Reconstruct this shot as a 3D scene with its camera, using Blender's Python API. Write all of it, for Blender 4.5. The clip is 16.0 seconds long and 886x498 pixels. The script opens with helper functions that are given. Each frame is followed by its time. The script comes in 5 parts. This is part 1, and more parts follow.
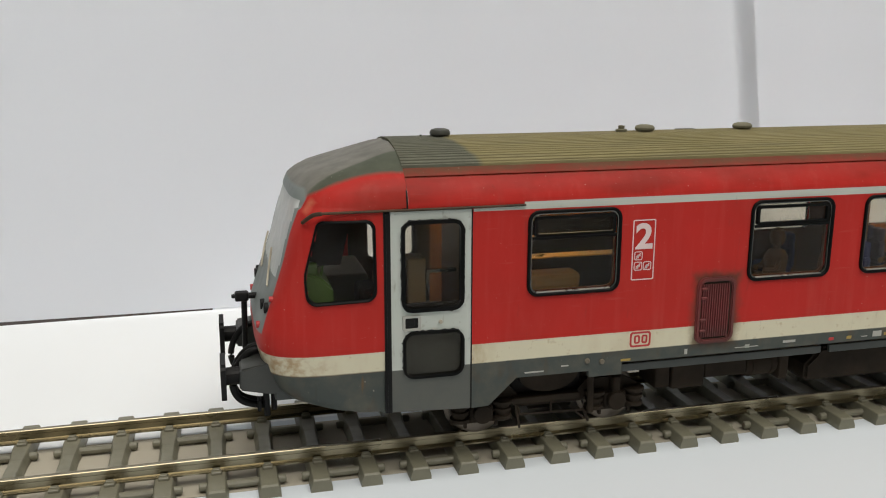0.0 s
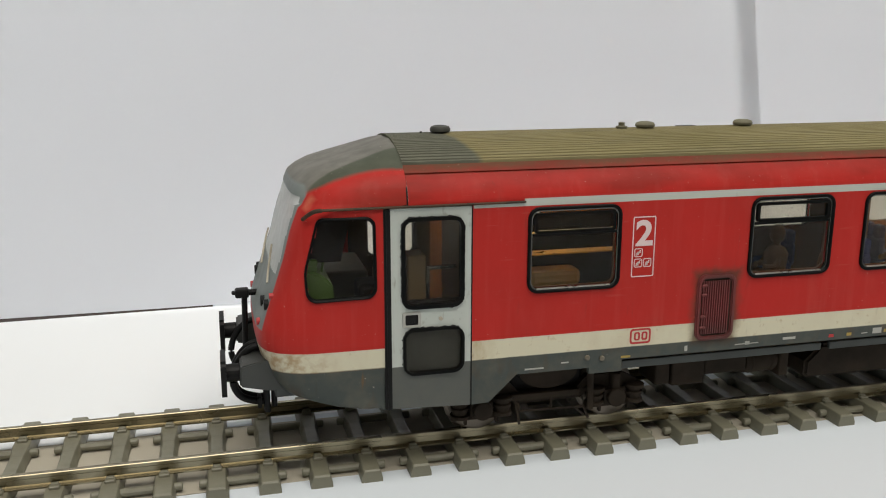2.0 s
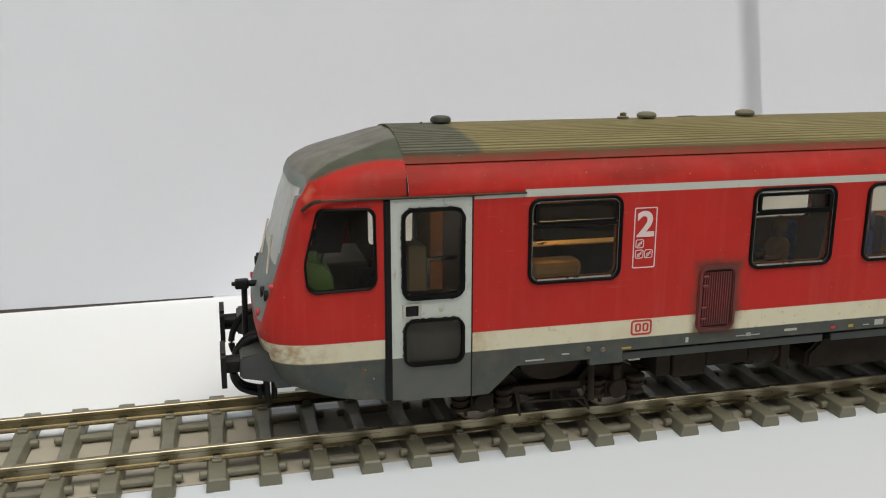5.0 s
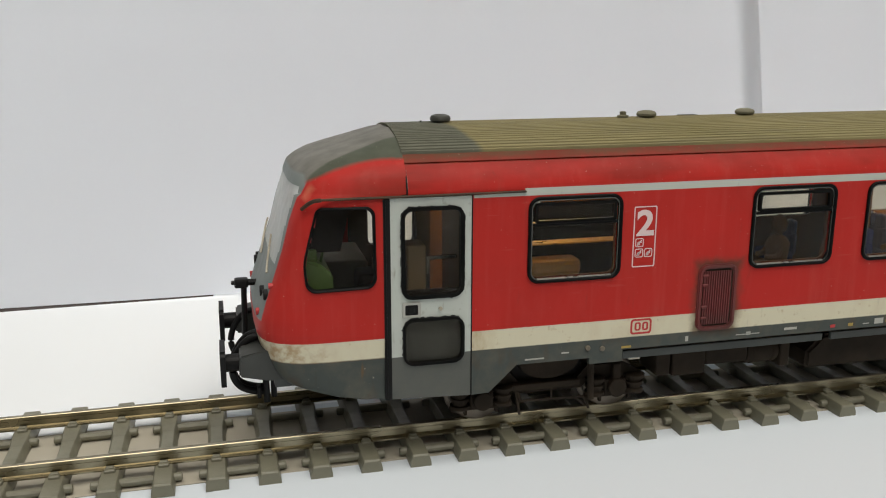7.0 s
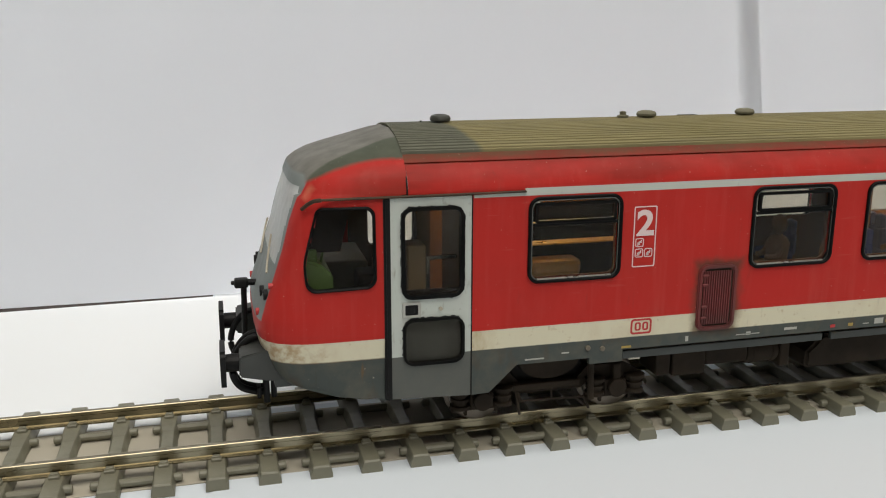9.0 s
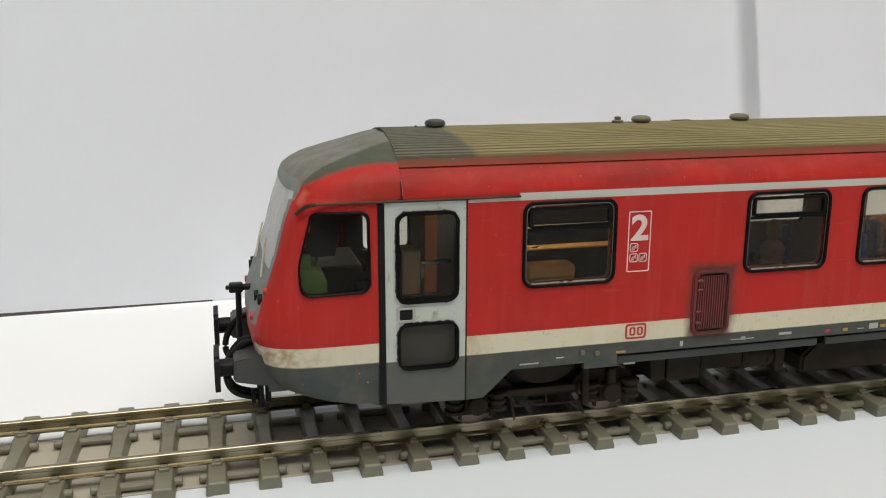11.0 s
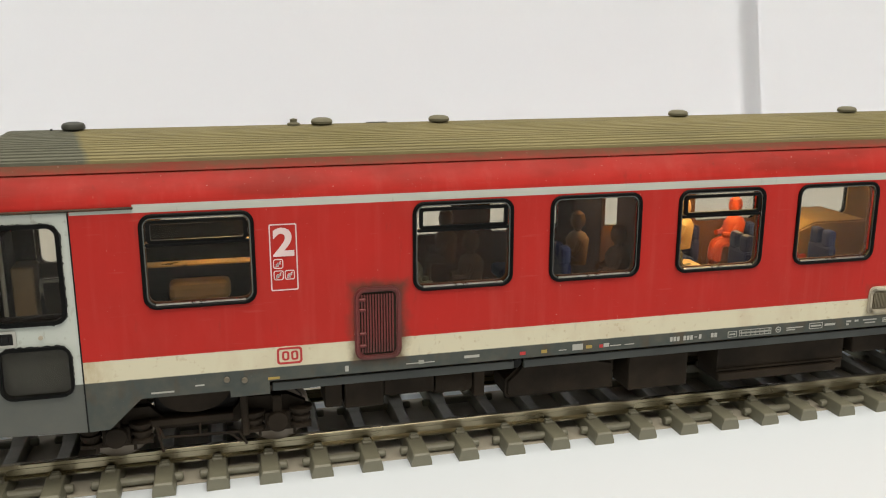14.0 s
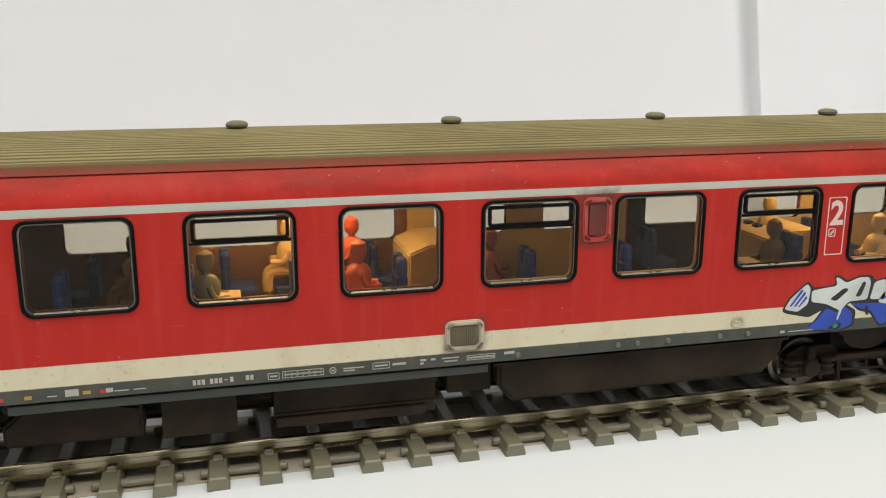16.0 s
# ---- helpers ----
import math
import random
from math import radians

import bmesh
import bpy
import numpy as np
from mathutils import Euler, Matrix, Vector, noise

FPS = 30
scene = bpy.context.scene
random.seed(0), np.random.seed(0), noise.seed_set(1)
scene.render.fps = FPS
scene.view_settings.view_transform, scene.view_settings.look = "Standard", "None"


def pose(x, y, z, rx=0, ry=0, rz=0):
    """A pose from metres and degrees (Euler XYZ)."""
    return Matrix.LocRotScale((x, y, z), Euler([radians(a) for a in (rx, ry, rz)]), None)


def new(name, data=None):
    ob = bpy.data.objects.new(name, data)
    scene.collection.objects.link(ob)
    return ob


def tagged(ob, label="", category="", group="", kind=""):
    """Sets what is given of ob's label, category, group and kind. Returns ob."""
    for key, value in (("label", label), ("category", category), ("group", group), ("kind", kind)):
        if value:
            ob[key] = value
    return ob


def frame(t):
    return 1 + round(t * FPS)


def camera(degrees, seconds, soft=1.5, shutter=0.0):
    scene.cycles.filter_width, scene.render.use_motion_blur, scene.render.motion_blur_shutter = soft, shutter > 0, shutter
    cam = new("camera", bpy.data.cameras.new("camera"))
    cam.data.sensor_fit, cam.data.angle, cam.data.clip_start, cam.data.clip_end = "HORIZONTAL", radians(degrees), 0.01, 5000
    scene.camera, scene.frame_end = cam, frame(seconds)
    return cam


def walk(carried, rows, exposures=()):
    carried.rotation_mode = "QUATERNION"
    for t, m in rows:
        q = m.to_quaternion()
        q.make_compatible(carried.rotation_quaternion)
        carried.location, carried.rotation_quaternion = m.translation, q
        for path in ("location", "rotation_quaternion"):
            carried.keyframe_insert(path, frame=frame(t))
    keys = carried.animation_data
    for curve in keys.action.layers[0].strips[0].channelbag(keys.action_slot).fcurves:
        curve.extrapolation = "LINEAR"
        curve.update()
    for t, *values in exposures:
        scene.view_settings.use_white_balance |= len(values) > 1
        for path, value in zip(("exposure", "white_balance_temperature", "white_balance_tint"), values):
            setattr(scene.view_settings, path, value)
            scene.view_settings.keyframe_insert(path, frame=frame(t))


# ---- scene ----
cam = camera(53.15, 16.0, soft=1.1)
MM = 0.001
RT = 4.1            # height of the rail heads over the table, mm


def eye_row(t, x, y, z, down, right, roll):
    """Camera row: place in mm over the rail heads, tilt down and turn to the right in degrees."""
    return (t, Matrix.Translation((x * MM, y * MM, (z + RT) * MM)) @ pose(0, 0, 0, 90 - down, 0, -right) @ pose(0, 0, 0, 0, 0, roll))


PATH = [
    (0, -22.54, -134.81, 59.56, 12.885, 14.259, 0.042),
    (0.5, -22.54, -134.84, 59.60, 13.024, 14.241, 0.045),
    (1, -22.53, -134.86, 59.63, 13.153, 14.213, 0.047),
    (1.5, -22.51, -134.83, 59.57, 13.091, 14.240, 0.047),
    (2, -22.47, -134.85, 59.60, 13.106, 14.218, 0.047),
    (2.5, -22.47, -134.82, 59.59, 13.123, 14.220, 0.049),
    (3, -22.43, -134.63, 59.50, 13.220, 14.230, 0.052),
    (3.5, -22.42, -134.56, 59.43, 13.381, 14.213, 0.051),
    (4, -22.40, -134.45, 59.43, 13.567, 14.193, 0.053),
    (6.5, -22.07, -134.39, 59.52, 13.729, 14.096, 0.054),
    (7, -22.11, -134.36, 59.52, 13.783, 14.115, 0.050),
    (7.5, -22.14, -134.36, 59.51, 13.829, 14.121, 0.050),
    (8, -22.12, -134.35, 59.49, 13.827, 14.120, 0.046),
    (8.5, -22.20, -134.27, 59.48, 13.821, 14.166, 0.040),
    (9, -22.22, -134.30, 59.47, 13.764, 14.166, 0.045),
    (11.5, -22.67, -134.51, 59.30, 13.370, 14.301, 0.116),
    (12, -22.64, -134.52, 59.26, 13.379, 14.287, 0.107),
    (12.5, -22.63, -134.54, 59.20, 13.424, 14.284, 0.102),
    (13, -22.64, -134.60, 59.08, 13.487, 14.279, 0.081),
    (13.5, -22.58, -134.62, 59.08, 13.567, 14.245, 0.067),
    (14, -22.51, -134.66, 59.16, 13.613, 14.219, 0.062),
    (14.5, -22.58, -134.74, 59.19, 13.572, 14.239, 0.077),
    (15, -22.58, -134.74, 59.23, 13.556, 14.228, 0.099),
    (15.5, -22.58, -134.73, 59.30, 13.524, 14.219, 0.114),
    (16, -22.66, -134.78, 59.28, 13.566, 14.240, 0.140),
]
EXPOSURES = [(0.0, 0.0, 6600, 10), (9.2, 0.0, 6600, 10), (11.3, 0.12, 6650, 10), (12.5, 0.28, 6750, 10), (13.5, 0.38, 6850, 10), (14.5, 0.4, 6900, 10), (16.0, 0.38, 6900, 10)]
walk(cam, [eye_row(*r) for r in PATH], EXPOSURES)

# ---- light: an attic desk under a big roof window ----
world = bpy.data.worlds.new("sky")
scene.world = world
world.use_nodes = True
wn = world.node_tree
sky = wn.nodes.new("ShaderNodeTexSky")
sky.sky_type, sky.sun_disc = "NISHITA", False
sky.sun_elevation, sky.sun_rotation = radians(50), radians(215)
wn.nodes["Background"].inputs["Strength"].default_value = 0.1
wn.links.new(sky.outputs["Color"], wn.nodes["Background"].inputs["Color"])

# the room round the desk, metres
ROOM = (-1.5, 1.7, -1.9, 1.1, -0.74, 1.15)      # x, y, z ranges
SKYLIGHT = (-0.5, 0.8, -1.15, 0.0)             # opening in the ceiling
win = bpy.data.lights.new("skylight_daylight", "AREA")
win.shape, win.size, win.size_y = "RECTANGLE", SKYLIGHT[1] - SKYLIGHT[0], SKYLIGHT[3] - SKYLIGHT[2]
win.energy, win.color = 20.3, (1.0, 0.95, 0.85)
lamp = new("skylight_daylight", win)
lamp.matrix_world = pose((SKYLIGHT[0] + SKYLIGHT[1]) / 2, (SKYLIGHT[2] + SKYLIGHT[3]) / 2, ROOM[5] + 0.02)
# the window in the wall behind the upright cards
PANE_HOLE = (-0.75, 0.85, 0.05, 0.95)            # x and z ranges of the opening
back = bpy.data.lights.new("window_daylight", "AREA")
back.shape, back.size, back.size_y = "RECTANGLE", PANE_HOLE[1] - PANE_HOLE[0], PANE_HOLE[3] - PANE_HOLE[2]
back.energy, back.color = 18.0, (1.0, 0.985, 0.97)
lamp = new("window_daylight", back)
lamp.matrix_world = pose((PANE_HOLE[0] + PANE_HOLE[1]) / 2, ROOM[3] + 0.03, (PANE_HOLE[2] + PANE_HOLE[3]) / 2, -90)

# ---- mesh helpers (all mesh sizes in mm) ----


def part(name, bm, material, parent=None, label="", smooth=False):
    for v in bm.verts:
        v.co *= MM
    bmesh.ops.recalc_face_normals(bm, faces=bm.faces)
    me = bpy.data.meshes.new(name)
    bm.to_mesh(me)
    bm.free()
    if smooth:
        me.shade_smooth()
        me.set_sharp_from_angle(angle=radians(38))
    me.materials.append(material)
    ob = new(name, me)
    if parent:
        ob.parent = parent
    if label:
        ob["label"] = label
    return ob


def share(name, ob, parent, x=0, y=0, z=0):
    """Another object on the same mesh."""
    o = new(name, ob.data)
    o.parent = parent
    o.location = (x * MM, y * MM, z * MM)
    return o


def box(bm, x0, x1, y0, y1, z0, z1, bev=0.0, seg=2):
    n0 = set(bm.verts)
    m = Matrix.Translation(((x0 + x1) / 2, (y0 + y1) / 2, (z0 + z1) / 2)) @ Matrix.Diagonal((x1 - x0, y1 - y0, z1 - z0, 1))
    r = bmesh.ops.create_cube(bm, size=1, matrix=m)
    if bev:
        es = {e for v in r["verts"] for e in v.link_edges}
        bmesh.ops.bevel(bm, geom=list(es), offset=bev, segments=seg, affect="EDGES", profile=0.5)
    return [v for v in bm.verts if v not in n0]


def prism(bm, pts, y0, y1):
    """A solid from an outline of (x, z) points between two y."""
    a = [bm.verts.new((x, y0, z)) for x, z in pts]
    b = [bm.verts.new((x, y1, z)) for x, z in pts]
    bm.faces.new(a)
    bm.faces.new(b[::-1])
    n = len(pts)
    for i in range(n):
        bm.faces.new((a[i], b[i], b[(i + 1) % n], a[(i + 1) % n]))
    return a + b


def ring(bm, outer, inner, y0, y1):
    """A frame between two outlines with as many points."""
    n = len(outer)
    rows = [[bm.verts.new((x, y, z)) for x, z in o] for o, y in ((outer, y0), (outer, y1), (inner, y1), (inner, y0))]
    for k in range(4):
        a, b = rows[k], rows[(k + 1) % 4]
        for i in range(n):
            bm.faces.new((a[i], a[(i + 1) % n], b[(i + 1) % n], b[i]))
    return [v for r in rows for v in r]


def rr(x0, x1, z0, z1, r, n=5):
    """Outline of a rounded rectangle."""
    pts = []
    for cx, cz, a0 in ((x1 - r, z1 - r, 0), (x0 + r, z1 - r, 90), (x0 + r, z0 + r, 180), (x1 - r, z0 + r, 270)):
        for i in range(n + 1):
            a = radians(a0 + 90 * i / n)
            pts.append((cx + r * math.cos(a), cz + r * math.sin(a)))
    return pts


def cyl(bm, p, q, r, n=16, r2=None, bev=0.0):
    """A round bar from p to q."""
    p, q = Vector(p), Vector(q)
    d = q - p
    m = Matrix.Translation((p + q) / 2) @ d.to_track_quat("Z", "Y").to_matrix().to_4x4()
    res = bmesh.ops.create_cone(bm, cap_ends=True, segments=n, radius1=r, radius2=r if r2 is None else r2, depth=d.length, matrix=m)
    if bev:
        es = [e for e in {e for v in res["verts"] for e in v.link_edges} if any(len(f.verts) > 4 for f in e.link_faces)]
        bmesh.ops.bevel(bm, geom=es, offset=bev, segments=2, affect="EDGES", profile=0.5)
    return res["verts"]


def tube(bm, pts, r, n=10):
    """A bent round bar through points."""
    pts = [Vector(p) for p in pts]
    rows = []
    for i, p in enumerate(pts):
        d = (pts[min(i + 1, len(pts) - 1)] - pts[max(i - 1, 0)]).normalized()
        q = d.to_track_quat("Z", "Y").to_matrix()
        rows.append([bm.verts.new(p + q @ Vector((r * math.cos(2 * math.pi * k / n), r * math.sin(2 * math.pi * k / n), 0))) for k in range(n)])
    for a, b in zip(rows, rows[1:]):
        for k in range(n):
            bm.faces.new((a[k], a[(k + 1) % n], b[(k + 1) % n], b[k]))
    bm.faces.new(rows[0][::-1])
    bm.faces.new(rows[-1])


def curve_pts(pts, n=6):
    """A smooth run through points."""
    P = [Vector(p) for p in pts]
    P = [2 * P[0] - P[1]] + P + [2 * P[-1] - P[-2]]
    out = []
    for i in range(1, len(P) - 2):
        for k in range(n):
            t = k / n
            a, b, c, d = P[i - 1:i + 3]
            out.append(0.5 * (2 * b + (c - a) * t + (2 * a - 5 * b + 4 * c - d) * t * t + (3 * b - a - 3 * c + d) * t ** 3))
    out.append(P[-2])
    return out


def lathe(bm, prof, c, n=24):
    """A turned body about z from (radius, height) points."""
    rows = [[bm.verts.new((c[0] + r * math.cos(2 * math.pi * k / n), c[1] + r * math.sin(2 * math.pi * k / n), c[2] + h)) for k in range(n)] for r, h in prof]
    for a, b in zip(rows, rows[1:]):
        for k in range(n):
            bm.faces.new((a[k], a[(k + 1) % n], b[(k + 1) % n], b[k]))
    bm.faces.new(rows[0][::-1])
    bm.faces.new(rows[-1])


def holed(bm, outer, holes, y0, y1):
    """A plate in x and z with holes, between two y."""
    edges = []
    for loop in [outer] + holes:
        vs = [bm.verts.new((x, y0, z)) for x, z in loop]
        edges += [bm.edges.new((vs[i], vs[(i + 1) % len(vs)])) for i in range(len(vs))]
    fs = [g for g in bmesh.ops.triangle_fill(bm, use_beauty=True, edges=edges)["geom"] if isinstance(g, bmesh.types.BMFace)]
    ex = bmesh.ops.extrude_face_region(bm, geom=fs)["geom"]
    for v in ex:
        if isinstance(v, bmesh.types.BMVert):
            v.co.y = y1


# ---- materials ----


class Mat:
    """A node material with grain, stains and relief."""

    def __init__(self, name, rough=0.5, metal=0.0, coat=0.0):
        self.m = bpy.data.materials.new(name)
        self.m.use_nodes = True
        self.t = self.m.node_tree
        self.b = self.t.nodes["Principled BSDF"]
        self.b.inputs["Roughness"].default_value = rough
        self.b.inputs["Metallic"].default_value = metal
        self.b.inputs["Coat Weight"].default_value = coat
        self.co = self.t.nodes.new("ShaderNodeTexCoord").outputs["Object"]

    def put(self, socket, value):
        if isinstance(value, bpy.types.NodeSocket):
            self.t.links.new(value, socket)
        else:
            socket.default_value = value

    def noise(self, scale, detail=4.0, stretch=(1, 1, 1), rough=0.55):
        """Noise with a scale per mm."""
        mp = self.t.nodes.new("ShaderNodeMapping")
        mp.inputs["Scale"].default_value = [s * scale / MM for s in stretch]
        self.t.links.new(self.co, mp.inputs["Vector"])
        n = self.t.nodes.new("ShaderNodeTexNoise")
        n.inputs["Scale"].default_value = 1.0
        n.inputs["Detail"].default_value = detail
        n.inputs["Roughness"].default_value = rough
        self.t.links.new(mp.outputs["Vector"], n.inputs["Vector"])
        return n.outputs["Fac"]

    def math(self, op, a, b=0.0, clamp=False):
        n = self.t.nodes.new("ShaderNodeMath")
        n.operation, n.use_clamp = op, clamp
        self.put(n.inputs[0], a)
        self.put(n.inputs[1], b)
        return n.outputs[0]

    def step(self, v, lo, hi):
        n = self.t.nodes.new("ShaderNodeMapRange")
        self.put(n.inputs["Value"], v)
        n.inputs["From Min"].default_value, n.inputs["From Max"].default_value = lo, hi
        return n.outputs["Result"]

    def xyz(self):
        s = self.t.nodes.new("ShaderNodeSeparateXYZ")
        self.t.links.new(self.co, s.inputs[0])
        return [self.math("DIVIDE", o, MM) for o in s.outputs]

    def mix(self, f, a, b):
        n = self.t.nodes.new("ShaderNodeMix")
        n.data_type = "RGBA"
        self.put(n.inputs["Factor"], f)
        for k, v in (("A", a), ("B", b)):
            s = [i for i in n.inputs if i.name == k and i.type == "RGBA"][0]
            self.put(s, v if isinstance(v, bpy.types.NodeSocket) else (*v, 1))
        return [o for o in n.outputs if o.type == "RGBA"][0]

    def base(self, c):
        self.put(self.b.inputs["Base Color"], c if isinstance(c, bpy.types.NodeSocket) else (*c, 1))
        return self

    def bump(self, h, dist, strength=0.6):
        n = self.t.nodes.new("ShaderNodeBump")
        n.inputs["Strength"].default_value = strength
        n.inputs["Distance"].default_value = dist * MM
        self.put(n.inputs["Height"], h)
        self.t.links.new(n.outputs["Normal"], self.b.inputs["Normal"])
        return self

    def rough(self, v):
        self.put(self.b.inputs["Roughness"], v)
        return self


def plain(name, c, rough=0.5, metal=0.0, var=0.18, grain=1.2, stain=0.12, bump=0.04, dirt=None, coat=0.0, gloss=0.5):
    """A painted or moulded surface: colour with fine grain and wide stains."""
    m = Mat(name, rough, metal, coat)
    m.b.inputs["Specular IOR Level"].default_value = gloss
    d = dirt or tuple(k * 0.45 for k in c)
    f = m.math("MULTIPLY", m.step(m.noise(stain, 5), 0.4, 0.75), var * 2, True)
    g = m.mix(m.math("MULTIPLY", m.noise(grain, 3), var, True), c, tuple(min(1, k * 1.35) for k in c))
    m.base(m.mix(f, g, d))
    m.rough(m.math("ADD", m.math("MULTIPLY", m.noise(grain * 0.5, 4), 0.25), rough - 0.12, True))
    if bump:
        m.bump(m.noise(grain * 2.5, 4), bump)
    return m.m


RED, CREAM, GREY = (0.46, 0.0265, 0.0215), (0.62, 0.585, 0.44), (0.066, 0.076, 0.071)
WHITE, OLIVE, DIRT = (0.48, 0.52, 0.475), (0.20, 0.172, 0.072), (0.055, 0.042, 0.03)


def livery(name, cab=False):
    """Weathered red paint with cream band, grey sill and a pale line below the roof."""
    m = Mat(name, 0.42)
    m.b.inputs["Specular IOR Level"].default_value = 0.12
    x, y, z = m.xyz()
    ay = m.math("ABSOLUTE", y)
    wob = m.math("MULTIPLY", m.math("SUBTRACT", m.noise(0.9, 3), 0.5), 0.12)
    zz = m.math("ADD", z, wob)
    red = m.mix(m.step(m.noise(0.09, 4), 0.35, 0.7), RED, (0.405, 0.027, 0.021))
    red = m.mix(m.math("MULTIPLY", m.step(m.noise(0.35, 6, (1, 1, 0.35)), 0.5, 0.78), 0.16), red, (0.50, 0.075, 0.06))
    # thin vertical wash marks and fine scratches
    red = m.mix(m.math("MULTIPLY", m.step(m.noise(0.55, 4, (1, 1, 0.06)), 0.52, 0.72), 0.08), red, (0.60, 0.20, 0.16))
    red = m.mix(m.math("MULTIPLY", m.step(m.noise(1.3, 5, (0.1, 1, 1.4)), 0.66, 0.74), 0.07), red, (0.5, 0.32, 0.26))
    cream = m.mix(m.step(m.noise(0.16, 5, (1, 1, 0.5)), 0.5, 0.72), CREAM, (0.56, 0.49, 0.36))
    cream = m.mix(m.math("MULTIPLY", m.step(m.noise(1.0, 6), 0.62, 0.72), 0.4), cream, (0.36, 0.25, 0.13))
    grey = m.mix(m.step(m.noise(0.3, 6), 0.45, 0.75), (0.066, 0.076, 0.071), (0.10, 0.10, 0.082))
    grey = m.mix(m.math("MULTIPLY", m.step(m.noise(0.25, 7, (1, 1, 0.4)), 0.55, 0.72), 0.55), grey, (0.10, 0.062, 0.035))
    c = m.mix(m.step(zz, 16.95, 17.05), cream, red)
    c = m.mix(m.step(zz, 14.1, 13.98), c, grey)
    if cab:
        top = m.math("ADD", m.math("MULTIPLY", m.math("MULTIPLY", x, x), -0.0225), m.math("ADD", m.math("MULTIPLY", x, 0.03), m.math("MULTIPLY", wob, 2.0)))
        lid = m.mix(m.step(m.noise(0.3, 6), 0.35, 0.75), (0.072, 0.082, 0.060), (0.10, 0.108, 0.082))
        # pale dust, and the up-facing top's brighter light painted in, ending along the crease
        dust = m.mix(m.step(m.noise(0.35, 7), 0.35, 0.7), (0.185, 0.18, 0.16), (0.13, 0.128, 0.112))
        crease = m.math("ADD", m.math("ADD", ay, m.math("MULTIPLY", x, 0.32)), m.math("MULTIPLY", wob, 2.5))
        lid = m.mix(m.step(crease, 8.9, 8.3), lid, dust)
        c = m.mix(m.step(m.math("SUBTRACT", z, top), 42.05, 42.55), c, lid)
        face = m.math("MULTIPLY", m.step(ay, 12.5, 12.2), m.math("MULTIPLY", m.step(x, -10.8, -11.2), m.math("MULTIPLY", m.step(z, 19.6, 19.9), m.step(z, 40.4, 40.0))), True)
        c = m.mix(face, c, (0.20, 0.225, 0.215))
        # rust and chips on the cream band round the nose, brown runs on the skirt
        low = m.math("MULTIPLY", m.math("MULTIPLY", m.step(z, 17.1, 16.8), m.step(z, 13.9, 14.1)), m.step(x, -7.0, -14.5))
        c = m.mix(m.math("MULTIPLY", m.math("MULTIPLY", low, m.step(m.noise(0.7, 7), 0.42, 0.62)), 0.75), c, (0.34, 0.20, 0.085))
        c = m.mix(m.math("MULTIPLY", m.step(m.math("ABSOLUTE", m.math("ADD", m.math("SUBTRACT", z, 14.05), wob)), 0.16, 0.04), 0.5), c, (0.10, 0.06, 0.03))
        c = m.mix(m.math("MULTIPLY", m.step(m.noise(0.9, 5, (1, 1, 0.12)), 0.64, 0.74), m.math("MULTIPLY", m.step(z, 14.0, 13.0), 0.6)), c, (0.16, 0.09, 0.04))
        grime = m.math("MULTIPLY", m.step(m.noise(0.22, 7, (0.35, 1, 1)), 0.42, 0.68), m.math("MULTIPLY", m.step(z, 36.8, 37.6), m.step(m.math("SUBTRACT", z, top), 42.0, 41.4)))
        c = m.mix(m.math("MULTIPLY", grime, 0.5), c, (0.16, 0.03, 0.02))
        # orange highlight painted into the worn paint on the corner over the window
        corner_highlight = m.math("ADD", m.math("ABSOLUTE", m.math("ADD", x, 11.3)), m.math("MULTIPLY", m.math("ABSOLUTE", m.math("SUBTRACT", z, 38.6)), 0.8))
        c = m.mix(m.math("MULTIPLY", m.step(m.math("ADD", corner_highlight, m.math("MULTIPLY", wob, 5.0)), 1.7, 0.2), m.math("MULTIPLY", m.step(ay, 12.6, 13.4), 0.55)), c, (0.62, 0.30, 0.17))
    else:
        line = m.math("MULTIPLY", m.step(z, 36.75, 36.8), m.math("MULTIPLY", m.step(z, 37.9, 37.85), m.step(m.math("ADD", x, m.math("MULTIPLY", m.step(z, 37.28, 37.2), 7.6)), 19.6, 19.7)), True)
        c = m.mix(line, c, m.mix(m.noise(0.5, 4), WHITE, (0.47, 0.48, 0.43)))
        c = m.mix(m.math("MULTIPLY", m.step(m.math("ADD", z, m.math("MULTIPLY", wob, 8)), 38.6, 41.9), 0.38), c, (0.13, 0.03, 0.022))
        smear = m.math("MULTIPLY", m.step(m.noise(0.22, 7, (0.35, 1, 1)), 0.46, 0.66), m.step(z, 37.9, 38.6))
        c = m.mix(m.math("MULTIPLY", smear, 0.5), c, (0.17, 0.02, 0.014))
        c = m.mix(m.math("MULTIPLY", m.step(m.math("ADD", z, m.math("MULTIPLY", wob, 8)), 41.3, 42.4), 0.92), c, m.mix(m.step(m.noise(0.3, 5, (0.4, 1, 1)), 0.4, 0.7), (0.115, 0.062, 0.036), (0.17, 0.036, 0.024)))
        for cx, cz, hx, hz in ((51.5, 19.3, 3.3, 5.3), (136.0, 16.6, 2.3, 1.7), (156.2, 33.0, 2.2, 3.3)):
            dx = m.math("SUBTRACT", m.math("ABSOLUTE", m.math("SUBTRACT", x, cx)), hx)
            dz = m.math("SUBTRACT", m.math("ABSOLUTE", m.math("SUBTRACT", z, cz)), hz)
            far = m.math("ADD", m.math("MAXIMUM", dx, dz), m.math("MULTIPLY", m.math("SUBTRACT", m.noise(0.5, 4), 0.5), 2.2))
